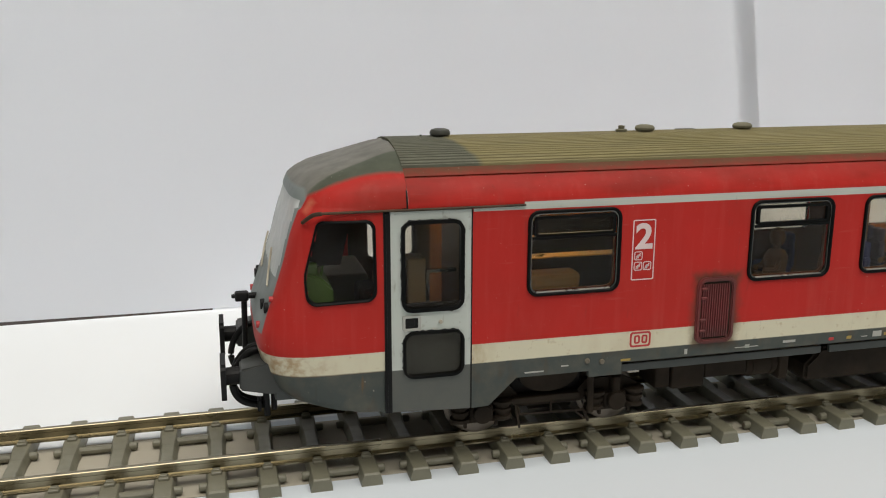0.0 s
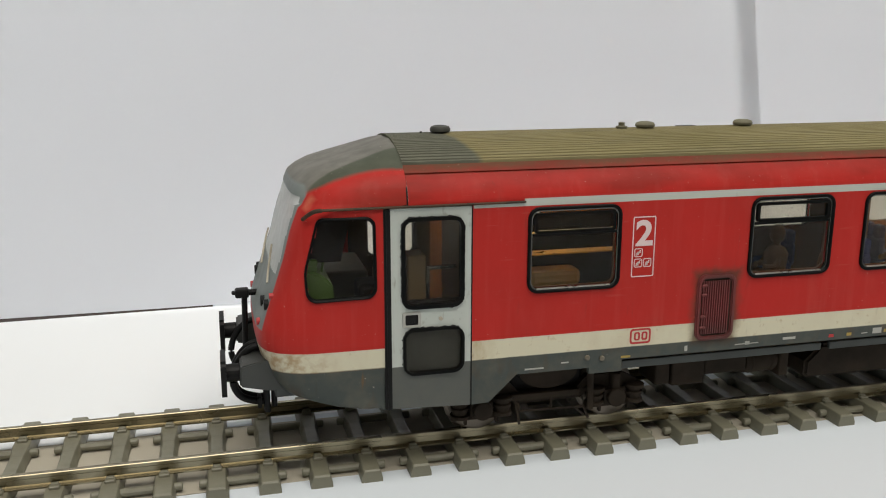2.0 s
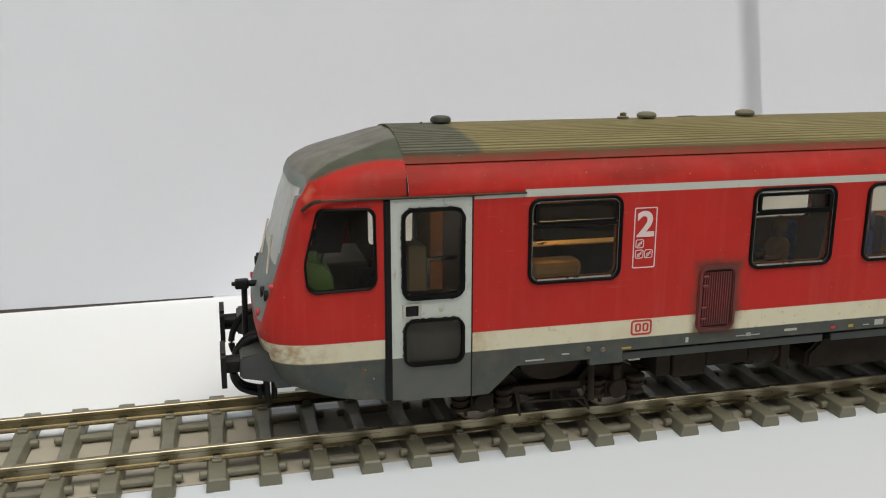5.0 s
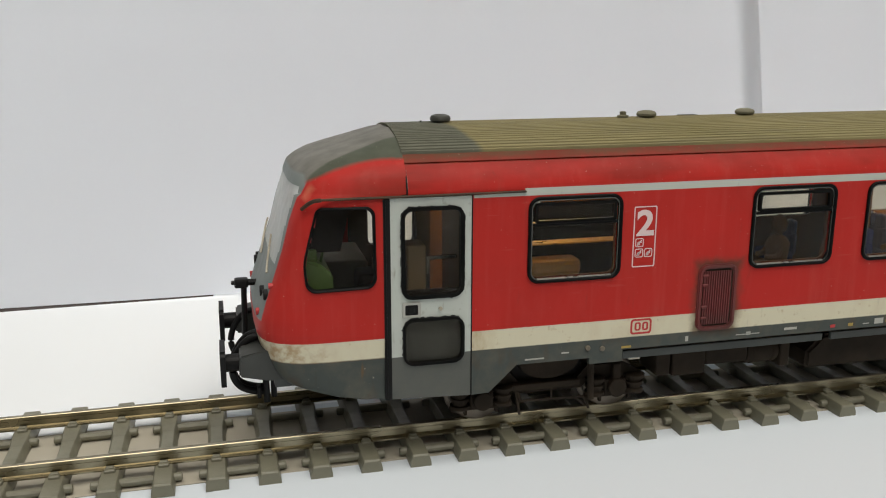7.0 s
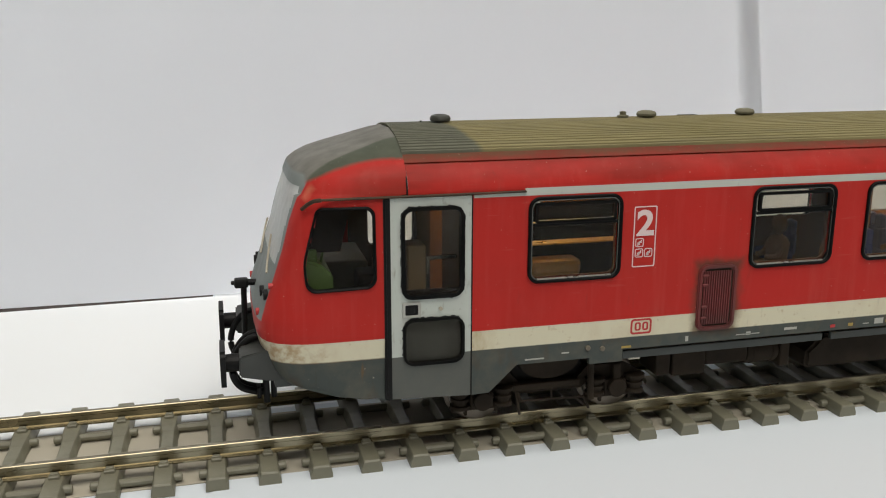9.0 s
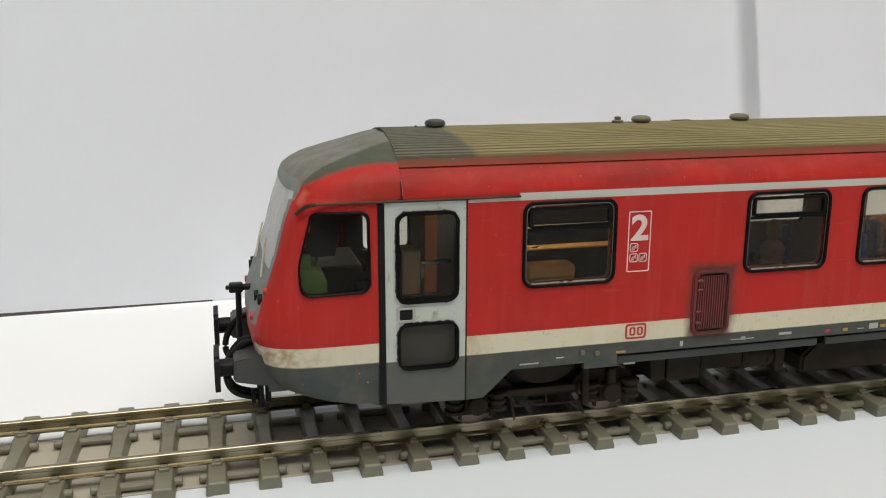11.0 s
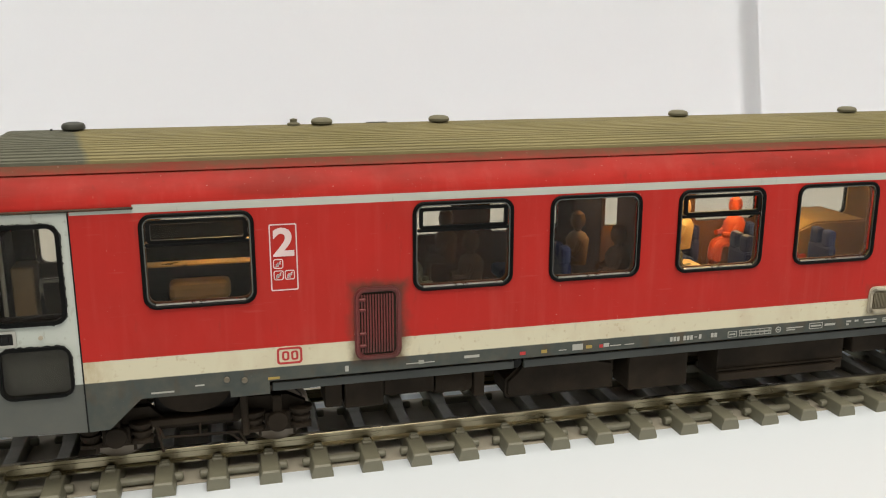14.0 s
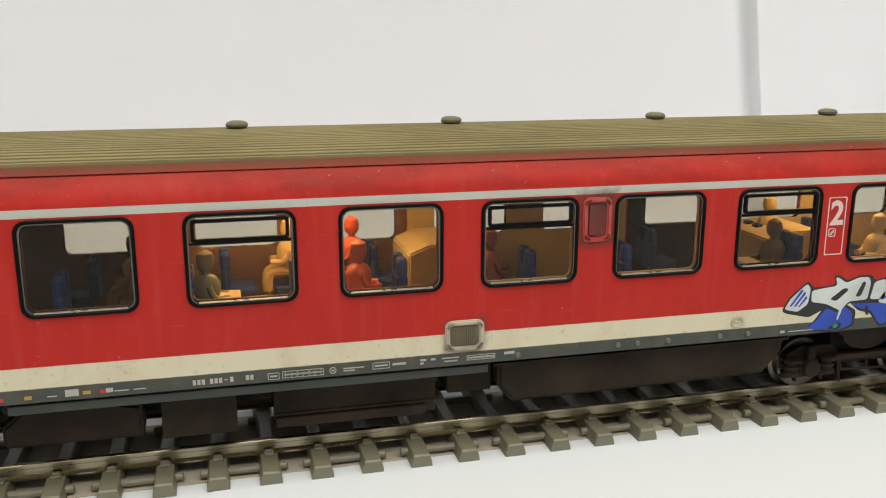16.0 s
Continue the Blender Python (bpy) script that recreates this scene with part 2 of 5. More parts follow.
            c = m.mix(m.math("MULTIPLY", m.math("POWER", m.step(far, 1.5, 0.0), 1.1), 0.8, True), c, (0.075, 0.05, 0.035))
        # rusty and oily marks on the cream band beside the door and round the grille
        band = m.math("MULTIPLY", m.step(z, 17.1, 16.9), m.step(z, 13.9, 14.1))
        for cx, hx, amt in ((12.6, 3.6, 0.6), (51.5, 6.5, 0.55), (136.0, 5.0, 0.4), (158.5, 1.6, 0.35), (181.0, 2.6, 0.4)):
            near = m.step(m.math("ADD", m.math("ABSOLUTE", m.math("SUBTRACT", x, cx)), m.math("MULTIPLY", m.noise(0.5, 5), 3.0)), hx + 1.5, 1.0)
            c = m.mix(m.math("MULTIPLY", m.math("MULTIPLY", near, band), m.math("MULTIPLY", m.step(m.noise(0.6, 6, (1, 1, 0.5)), 0.35, 0.65), amt)), c, (0.33, 0.22, 0.085))
    # dust, rust runs and scuffs
    c = m.mix(m.math("MULTIPLY", m.step(m.noise(2.2, 2), 0.725, 0.77), 0.4), c, (0.55, 0.5, 0.42))
    c = m.mix(m.math("MULTIPLY", m.step(m.noise(0.7, 7, (1, 1, 0.2)), 0.66, 0.8), 0.35), c, DIRT)
    m.base(c)
    m.rough(m.math("ADD", m.math("MULTIPLY", m.noise(0.4, 5), 0.3), 0.36))
    m.bump(m.noise(1.6, 5), 0.03, 0.5)
    return m.m


def roof_paint(name):
    """Olive dust over grey paint, one darker stretch behind the cab."""
    m = Mat(name, 0.75)
    x, y, z = m.xyz()
    dust = m.mix(m.step(m.noise(0.12, 5, (0.4, 1, 1)), 0.35, 0.7), OLIVE, (0.25, 0.215, 0.10))
    dust = m.mix(m.math("MULTIPLY", m.step(m.noise(0.8, 6, (0.08, 1, 1)), 0.5, 0.75), 0.6), dust, (0.13, 0.115, 0.07))
    bare = m.mix(m.noise(0.5, 5), (0.085, 0.09, 0.065), (0.14, 0.14, 0.10))
    edge = m.math("ADD", m.math("ADD", x, m.math("MULTIPLY", m.math("ABSOLUTE", y), -0.22)), m.math("MULTIPLY", m.noise(0.3, 4), 1.5))
    c = m.mix(m.step(edge, 11.6, 12.6), bare, dust)
    c = m.mix(m.math("MULTIPLY", m.step(m.noise(1.1, 3), 0.72, 0.78), 0.6), c, (0.36, 0.31, 0.2))
    m.base(c)
    m.bump(m.noise(2.0, 5), 0.05)
    return m.m


def paper(name, c, rough=0.85, thin=0.0):
    m = Mat(name, rough)
    f = m.noise(0.012, 4)
    m.base(m.mix(f, c, tuple(k * 0.95 for k in c)))
    m.bump(m.math("ADD", m.noise(0.03, 3), m.math("MULTIPLY", m.noise(1.5, 4), 0.06)), 0.25, 0.35)
    if thin:
        # paper lets part of the light through
        tl = m.t.nodes.new("ShaderNodeBsdfTranslucent")
        tl.inputs["Color"].default_value = (*c, 1)
        mx = m.t.nodes.new("ShaderNodeMixShader")
        mx.inputs[0].default_value = thin
        m.t.links.new(m.b.outputs[0], mx.inputs[1])
        m.t.links.new(tl.outputs[0], mx.inputs[2])
        m.t.links.new(mx.outputs[0], m.t.nodes["Material Output"].inputs["Surface"])
    return m.m


def glow(name, c, s):
    m = Mat(name, 0.5)
    m.base(c)
    m.b.inputs["Emission Color"].default_value = (*c, 1)
    m.b.inputs["Emission Strength"].default_value = s
    return m.m


def glass(name, tint, rough=0.03, clear=0.86, dust=(0.35, 0.33, 0.29), ior=1.22, blot=0.8):
    """A thin pane: mostly clear, with a dusty film, which also carries the windscreen's painted sheen, and a gloss."""
    m = Mat(name)
    t = m.t
    tr = t.nodes.new("ShaderNodeBsdfTransparent")
    tr.inputs["Color"].default_value = (*tint, 1)
    gl = t.nodes.new("ShaderNodeBsdfGlossy")
    gl.inputs["Roughness"].default_value = rough
    fr = t.nodes.new("ShaderNodeFresnel")
    fr.inputs["IOR"].default_value = ior
    a = t.nodes.new("ShaderNodeMixShader")
    t.links.new(fr.outputs[0], a.inputs[0])
    t.links.new(tr.outputs[0], a.inputs[1])
    t.links.new(gl.outputs[0], a.inputs[2])
    m.b.inputs["Base Color"].default_value = (*dust, 1)
    m.b.inputs["Roughness"].default_value = 0.6
    film = m.math("ADD", m.math("MULTIPLY", m.step(m.noise(0.5, 6), 0.4, 0.8), (1 - clear) * blot), (1 - clear) * (0.9 - 0.5 * blot))
    film = m.math("MAXIMUM", film, m.math("MULTIPLY", m.step(m.noise(3.0, 2), 0.74, 0.77), 0.5))
    b = t.nodes.new("ShaderNodeMixShader")
    m.put(b.inputs[0], film)
    t.links.new(a.outputs[0], b.inputs[1])
    t.links.new(m.b.outputs[0], b.inputs[2])
    t.links.new(b.outputs[0], t.nodes["Material Output"].inputs["Surface"])
    return m.m


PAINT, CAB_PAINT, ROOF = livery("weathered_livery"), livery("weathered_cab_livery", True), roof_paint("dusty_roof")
RUBBER = plain("black_rubber", (0.003, 0.0035, 0.0035), 0.36, var=0.3, dirt=(0.012, 0.011, 0.01), gloss=0.07)
UNDER = plain("brown_underframe", (0.034, 0.0255, 0.018), 0.7, var=0.4, dirt=(0.012, 0.010, 0.008), bump=0.06, gloss=0.1)
GRIME = plain("grimy_brown_rail", (0.03, 0.022, 0.014), 0.6, var=0.5, stain=0.3, dirt=(0.10, 0.05, 0.025), gloss=0.25)
BLACK = plain("black_plastic", (0.007, 0.007, 0.007), 0.5, var=0.3, gloss=0.2)
HOUSING = plain("dark_buffer_paint", (0.04, 0.043, 0.039), 0.5, var=0.3)
SILL = plain("grey_sill_paint", (0.045, 0.052, 0.048), 0.5, var=0.3)
SLEEPER = plain("grey_green_plastic", (0.175, 0.17, 0.122), 0.44, var=0.25, stain=0.3, bump=0.03, dirt=(0.11, 0.10, 0.07))
METAL = plain("nickel_silver", (0.31, 0.275, 0.19), 0.25, 1.0, var=0.1, dirt=(0.25, 0.20, 0.12), stain=0.05, grain=0.08, bump=0.0)
WHEEL = plain("dark_wheel_steel", (0.17, 0.145, 0.12), 0.36, 0.85, var=0.3)
PALE = plain("white_lettering", (0.38, 0.38, 0.345), 0.5, var=0.15)
PINK = plain("worn_white_print", (0.70, 0.55, 0.54), 0.5, var=0.15)
SIGN_RED = plain("red_print", (0.45, 0.03, 0.03), 0.5, var=0.15)
YELLOW = plain("ochre_print", (0.35, 0.25, 0.06), 0.6, var=0.2)
BLUE_SEAT = plain("blue_seat_plastic", (0.006, 0.018, 0.11), 0.55, var=0.25)
WOOD = plain("brown_interior", (0.11, 0.045, 0.018), 0.6, var=0.3)
FLOORING = plain("tan_floor", (0.40, 0.285, 0.125), 0.6, var=0.25)
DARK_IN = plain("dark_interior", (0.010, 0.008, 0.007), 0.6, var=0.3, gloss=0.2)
CUPBOARD = plain("tan_cupboard", (0.20, 0.14, 0.07), 0.6, var=0.3)
BRASS = plain("brown_gold_shelf", (0.42, 0.25, 0.08), 0.3, 0.8, var=0.3)
GREEN = plain("green_desk_plastic", (0.068, 0.128, 0.03), 0.5, var=0.2)
# toned dark so the bared strip below the card stands for its gap shadow
DESK = plain("dark_desk_wood", (0.06, 0.04, 0.03), 0.85, var=0.3, stain=0.01, grain=0.1, gloss=0.1)
TAN = plain("tan_figure_plastic", (0.50, 0.34, 0.15), 0.55, var=0.2)
BROWN = plain("brown_figure_plastic", (0.12, 0.06, 0.03), 0.55, var=0.2)
ORANGE = plain("orange_figure_plastic", (0.45, 0.06, 0.018), 0.5, var=0.2)
RUST_FIG = plain("rust_figure_plastic", (0.25, 0.07, 0.045), 0.55, var=0.2)
OLIVE_FIG = plain("olive_figure_plastic", (0.13, 0.12, 0.07), 0.55, var=0.2)
TRIM = plain("window_metal", (0.11, 0.11, 0.10), 0.16, 0.9, var=0.1, bump=0.0)
CHROME = plain("dull_metal", (0.60, 0.58, 0.54), 0.3, 1.0, var=0.15, bump=0.0)
DULL = plain("weathered_pale_metal", (0.46, 0.42, 0.33), 0.6, 0.0, var=0.4, dirt=(0.12, 0.095, 0.06))
DARK_VENT = plain("dark_roof_vent", (0.05, 0.052, 0.042), 0.55, var=0.35)
VENT = plain("dusty_roof_vent", (0.16, 0.15, 0.095), 0.7, var=0.35)
BLUE_SPRAY = plain("blue_spray_paint", (0.012, 0.06, 0.42), 0.45, var=0.3)
PALE_SPRAY = plain("pale_spray_paint", (0.55, 0.60, 0.60), 0.5, var=0.3)
BLACK_SPRAY = plain("black_spray_paint", (0.012, 0.013, 0.016), 0.5, var=0.2)
GREEN_SPRAY = plain("green_spray_paint", (0.02, 0.25, 0.1), 0.5, var=0.2)
DARK_RED = plain("grimy_dark_red", (0.135, 0.019, 0.017), 0.55, var=0.4, dirt=(0.05, 0.025, 0.02))
PANE = glass("tinted_pane", (0.86, 0.84, 0.79), 0.02, 0.994)
# dense pale film paints the bright grazing reflection on the windscreen
CLEAR_PANE = glass("pale_sheen_windscreen", (0.9, 0.91, 0.9), 0.12, 0.2, (0.60, 0.63, 0.61), 1.4, 0.15)
LIGHT_STRIP = glow("warm_lamp", (1.0, 0.70, 0.30), 46.0)
BAY_LIGHT = glow("bright_warm_lamp", (1.0, 0.72, 0.32), 65.0)
PAPER = paper("white_paper", (0.62, 0.675, 0.725))
# lighter copy of the white paper, carries the stronger light behind the track
LIT_PAPER = paper("lit_white_paper", (0.79, 0.82, 0.84))
SHADE_PAPER = paper("cream_shade_paper", (0.38, 0.35, 0.28))
CARD = paper("white_card", (0.81, 0.825, 0.845), thin=0.5)
WALL = paper("room_wall", (0.26, 0.255, 0.25))

# ---- setting: desk, paper, backdrop, room ----


def setting():
    x0, x1, y0, y1, z0, z1 = [v / MM for v in ROOM]
    bm = bmesh.new()
    box(bm, x0, x1, y0, y1, z0 - 60, z0)
    tagged(part("floor", bm, WALL), "plain pale floor of the room", "floor", kind="structure")
    for name, b in (("wall_south", (x0, x1, y0 - 100, y0, z0, z1)), ("wall_west", (x0 - 100, x0, y0 - 100, y1 + 100, z0, z1)), ("wall_east", (x1, x1 + 100, y0 - 100, y1 + 100, z0, z1))):
        bm = bmesh.new()
        box(bm, *b)
        tagged(part(name, bm, WALL), "plain off-white painted room wall", "wall", kind="structure")
    a, b, c, d = [v / MM for v in PANE_HOLE]
    bm = bmesh.new()
    holed(bm, [(x0, z0), (x1, z0), (x1, z1), (x0, z1)], [[(a, c), (a, d), (b, d), (b, c)]], y1, y1 + 100)
    tagged(part("wall_north", bm, WALL), "plain off-white room wall with a window opening", "wall", kind="structure")
    a, b, c, d = [v / MM for v in SKYLIGHT]
    bm = bmesh.new()
    box(bm, x0 - 100, a, y0 - 100, y1 + 100, z1, z1 + 80)
    box(bm, b, x1 + 100, y0 - 100, y1 + 100, z1, z1 + 80)
    box(bm, a, b, y0 - 100, c, z1, z1 + 80)
    box(bm, a, b, d, y1 + 100, z1, z1 + 80)
    tagged(part("ceiling", bm, WALL), "white ceiling with a roof window opening", "ceiling", kind="structure")
    # the desk
    desk = tagged(new("desk"), "dark wooden desk under the sheets of paper", "desk")
    bm = bmesh.new()
    box(bm, -700, 900, -450, 350, -27, -0.5, 2)
    part("desktop", bm, DESK, desk)
    bm = bmesh.new()
    box(bm, -25, 25, -25, 25, 0, 713, 1.5)
    leg = part("leg", bm, DESK, desk)
    leg.location = (-0.65, -0.4, ROOM[4])
    for x, y in ((850, -400), (-650, 300), (850, 300)):
        share("leg", leg, desk, x, y, z0)
    # sheets of paper on the desk and the upright card behind
    sheets = (("paper_sheet", (-26, 700, -300, 108, -0.45, 0.0), PAPER, "white paper sheet lying flat under the track"),
              ("paper_sheet", (-480, -20, -300, 14, -0.45, -0.1), PAPER, "white paper sheet lying flat under the track"),
              # added strip: its cream tone stands for the warm shade between sleepers
              ("track_shade_strip", (-480, 400, -12.6, 9.4, -0.05, 0.06), SHADE_PAPER, "narrow cream strip added for the warm shade between the sleepers"),
              ("paper_sheet", (-480, -24.2, 9.5, 80.5, -0.3, 0.03), LIT_PAPER, "white paper sheet behind the track, lightened for the stronger light there"),
              ("paper_sheet", (-25.5, 210, 11.5, 108, -0.3, 0.015), LIT_PAPER, "white paper sheet behind the track, lightened for the stronger light there"))
    for name, b, mat, label in sheets:
        bm = bmesh.new()
        vs = box(bm, *b)
        for v in vs:
            # slanted back edge bares dark desk as the tapering shadow line below the card
            if b[1] < -24 and v.co.y > 50:
                v.co.y = 83.2 if v.co.x > -200 else 71.0
        tagged(part(name, bm, mat), label, "paper", group="sheets on the desk")
    card_sheet("backdrop_card", -320, 129.1, 83.0, 0.55, 0.0, -0.14)
    card_sheet("backdrop_card", 123.6, 420, 85.8, 0.03, -0.14, 0.0)


def card_sheet(name, x0, x1, y, lift, lean0, lean1):
    """An upright sheet of thin card, 150 mm high, whose side edges may lean."""
    bm = bmesh.new()
    n, k = 80, 12
    rows = []
    for j in range(k + 1):
        h = 150 * j / k
        a, b = x0 + lean0 * h, x1 + lean1 * h
        xs = [a + (b - a) * i / n for i in range(n + 1)]
        rows.append([bm.verts.new((x, y + 0.25 * math.sin(x * 0.045), lift + h)) for x in xs])
    for j in range(k):
        for i in range(n):
            bm.faces.new((rows[j][i], rows[j][i + 1], rows[j + 1][i + 1], rows[j + 1][i]))
    bmesh.ops.solidify(bm, geom=bm.faces[:], thickness=0.3)
    tagged(part(name, bm, CARD, smooth=True), "upright sheet of white card behind the track", "backdrop", group="backdrop cards", kind="structure")


setting()

# ---- the track ----
PITCH, S0 = 7.45, -17.9
K0, K1 = -17, 42


def sleeper_mesh():
    """A concrete-look sleeper, waisted between the rails, with sloping ends."""
    bm = bmesh.new()
    st = [(-15.5, 1.24, 1.6, 1.72), (-15.3, 1.26, 1.62, 1.98), (-11.0, 1.28, 1.64, 2.05), (-6.0, 1.25, 1.62, 2.05), (-2.5, 0.95, 1.4, 1.75),
          (2.5, 0.95, 1.4, 1.75), (6.0, 1.25, 1.62, 2.05), (11.0, 1.28, 1.64, 2.05), (15.3, 1.26, 1.62, 1.98), (15.5, 1.24, 1.6, 1.72)]
    rows = [[bm.verts.new(p) for p in ((-b, y, 0), (-b * 0.98, y, h * 0.35), (-t, y, h - 0.12), (-t + 0.14, y, h), (t - 0.14, y, h), (t, y, h - 0.12), (b * 0.98, y, h * 0.35), (b, y, 0))] for y, t, b, h in st]
    for a, b in zip(rows, rows[1:]):
        for i in range(8):
            bm.faces.new((a[i], a[(i + 1) % 8], b[(i + 1) % 8], b[i]))
    bm.faces.new(rows[0][::-1])
    bm.faces.new(rows[-1])
    return bm


def track():
    t = tagged(new("model_track"), "straight model railway track with grey concrete-look plastic sleepers on paper", "railway track")
    xa, xb = S0 + K0 * PITCH - 3.7, S0 + K1 * PITCH + 3.7
    prof = [(-0.95, -2.1), (0.95, -2.1), (0.95, -1.85), (0.3, -1.6), (0.28, -0.75), (0.45, -0.6), (0.45, -0.1), (0.36, 0.0), (-0.36, 0.0), (-0.45, -0.1), (-0.45, -0.6), (-0.28, -0.75), (-0.3, -1.6), (-0.95, -1.85)]
    for y in (-8.7, 8.7):
        bm = bmesh.new()
        a = [bm.verts.new((xa, y + p, RT + h)) for p, h in prof]
        b = [bm.verts.new((xb, y + p, RT + h)) for p, h in prof]
        bm.faces.new(a)
        bm.faces.new(b[::-1])
        for i in range(len(prof)):
            bm.faces.new((a[i], b[i], b[(i + 1) % len(prof)], a[(i + 1) % len(prof)]))
        part("rail", bm, METAL, t, "dull nickel-silver rail")
    first = clip = bar = stub = None
    for k in range(K0, K1 + 1):
        x = S0 + k * PITCH
        if first is None:
            first = s = part("sleeper", sleeper_mesh(), SLEEPER, t)
            s.location.x = x * MM
            bm = bmesh.new()
            for dy in (-1, 1):
                box(bm, -0.75, 0.75, dy * 1.3 - 0.55, dy * 1.3 + 0.55, -0.1, 0.5, 0.12, 1)
                box(bm, -0.55, 0.55, dy * 0.95 - 0.35, dy * 0.95 + 0.35, 0.35, 0.72, 0.1, 1)
            clip = part("rail_clip", bm, SLEEPER, s)
            clip.location = (0, -8.7 * MM, 2.0 * MM)
        else:
            s = share("sleeper", first, t, x)
            share("rail_clip", clip, s, 0, -8.7, 2.0)
        share("rail_clip", clip, s, 0, 8.7, 2.0)
        # bars and stubs that tie the sleepers
        for y, odd in ((-11.6, 1), (5.4, 0)):
            if k % 2 == odd:
                if bar is None:
                    bm = bmesh.new()
                    cyl(bm, (1.2, 0, 0), (PITCH - 1.2, 0, 0), 0.62, 10)
                    bar = part("tie_bar", bm, SLEEPER, t)
                    bar.location = (x * MM, y * MM, 0.9 * MM)
                else:
                    share("tie_bar", bar, t, x, y, 0.9)
            else:
                if stub is None:
                    bm = bmesh.new()
                    cyl(bm, (1.2, 0, 0), (2.6, 0, 0), 0.64, 12, bev=0.25)
                    stub = part("tie_stub", bm, SLEEPER, t)
                    stub.location = (x * MM, y * MM, 0.9 * MM)
                else:
                    share("tie_stub", stub, t, x, y, 0.9)
                share("tie_stub", stub, t, x + PITCH - 3.8, y, 0.9)


track()

# ---- the railcar; its own space has z = 0 on the rail heads, x = 0 at the door ----
car = tagged(new("model_railcar"), "weathered red and cream model diesel railcar standing on the track", "model train")
car.location = (0, 0, RT * MM)
END, HALF, EAVE, CREST = 246.0, 16.4, 37.6, 45.5
WINDOWS = [(20.2, 34.9, True), (56.55, 71.4, True), (77.0, 91.5, False), (97.5, 112.3, True), (118.0, 132.8, False), (138.4, 153.3, True),
           (159.0, 173.9, False), (179.5, 194.4, True), (199.7, 214.6, False), (220.1, 235.0, True)]
WZ0, WZ1 = 23.65, 36.55


def arc(a):
    """A point of the roof's section at a degrees above the eaves."""
    return HALF * math.cos(radians(a)), EAVE + (CREST - EAVE) * math.sin(radians(a))


def loft_x(bm, section, x0, x1, step=20.0):
    n = max(1, int((x1 - x0) / step))
    rows = [[bm.verts.new((x0 + (x1 - x0) * i / n, y, z)) for y, z in section] for i in range(n + 1)]
    for a, b in zip(rows, rows[1:]):
        for i in range(len(section) - 1):
            bm.faces.new((a[i], a[i + 1], b[i + 1], b[i]))


def body_shell():
    for side, sy in (("near", -1), ("far", 1)):
        outline = [(11.95, 7.1), (14.6, 7.2), (18.9, 11.2), (30.6, 11.2), (30.6, 10.2), (36.0, 10.2), (36.0, 12.1), (END, 12.1), (END, EAVE), (11.95, EAVE)]
        holes = [rr(a + 0.5, b - 0.5, WZ0 + 0.5, WZ1 - 0.5, 1.1)[::-1] for a, b, _ in WINDOWS]
        bm = bmesh.new()
        holed(bm, outline, holes, sy * HALF, sy * (HALF - 0.9))
        part("side_wall", bm, PAINT, car)
        # the curved panel above, up to the seam and from the seam to the roof
        bm = bmesh.new()
        loft_x(bm, [(sy * (HALF - 0.02), EAVE)] + [(sy * arc(a)[0], arc(a)[1]) for a in range(3, 31, 3)], 2.6, END)
        loft_x(bm, [(sy * (arc(30)[0] + 0.02), arc(30)[1] + 0.01), (sy * (arc(30)[0] - 0.35), arc(30)[1]), (sy * (arc(31.5)[0] - 0.3), arc(31.5)[1]), (sy * arc(31.7)[0], arc(31.7)[1])], 2.6, END)
        loft_x(bm, [(sy * arc(a)[0], arc(a)[1]) for a in (31.7, 34, 36, 38, 40.4)], 2.6, END)
        part("cantrail", bm, PAINT, car, smooth=True)
    # ribbed roof
    sec = []
    n = 17
    for k in range(-n, n + 1):
        for dk, up in ((-0.37, -0.05), (-0.28, 0.4), (0.28, 0.4), (0.37, -0.05)):
            y = (k + dk) * 12.45 / n
            yy = max(-12.45, min(12.45, y))
            z = EAVE + (CREST - EAVE) * math.sqrt(1 - (yy / HALF) ** 2)
            sec.append((yy * 1.0, z + up))
    sec = [(-12.55, EAVE + (CREST - EAVE) * 0.63)] + sec + [(12.55, EAVE + (CREST - EAVE) * 0.63)]
    bm = bmesh.new()
    loft_x(bm, sec, 2.5, END, 30)
    part("ribbed_roof", bm, ROOF, car, "olive dusty ribbed roof")
    # dark joint between cab and body
    bm = bmesh.new()
    pts = [arc(a) for a in range(0, 181, 6)]
    rows = [[bm.verts.new((x, y * s, EAVE + (z - EAVE) * s)) for y, z in pts] for k, (x, s) in enumerate(((2.38, 1.001), (2.58, 1.001), (2.58, 0.97), (2.38, 0.97)))]
    for k in range(4):
        for i in range(len(pts) - 1):
            bm.faces.new((rows[k][i], rows[k][i + 1], rows[(k + 1) % 4][i + 1], rows[(k + 1) % 4][i]))
    part("roof_joint", bm, BLACK, car)
    # rear wall, floor, ceiling
    bm = bmesh.new()
    pts = [(HALF, 10), *[arc(a) for a in range(0, 181, 10)], (-HALF, 10)]
    vs = [[bm.verts.new((x, y, z)) for y, z in pts] for x in (END - 0.5, END + 0.4)]
    bm.faces.new(vs[0])
    bm.faces.new(vs[1][::-1])
    for i in range(len(pts)):
        bm.faces.new((vs[0][i], vs[1][i], vs[1][(i + 1) % len(pts)], vs[0][(i + 1) % len(pts)]))
    part("end_wall", bm, PAINT, car)
    bm = bmesh.new()
    box(bm, 0.5, END - 0.6, -HALF + 1, HALF - 1, 12.4, 14.0)
    part("floor_plate", bm, FLOORING, car)
    # drip rail over cab and door
    bm = bmesh.new()
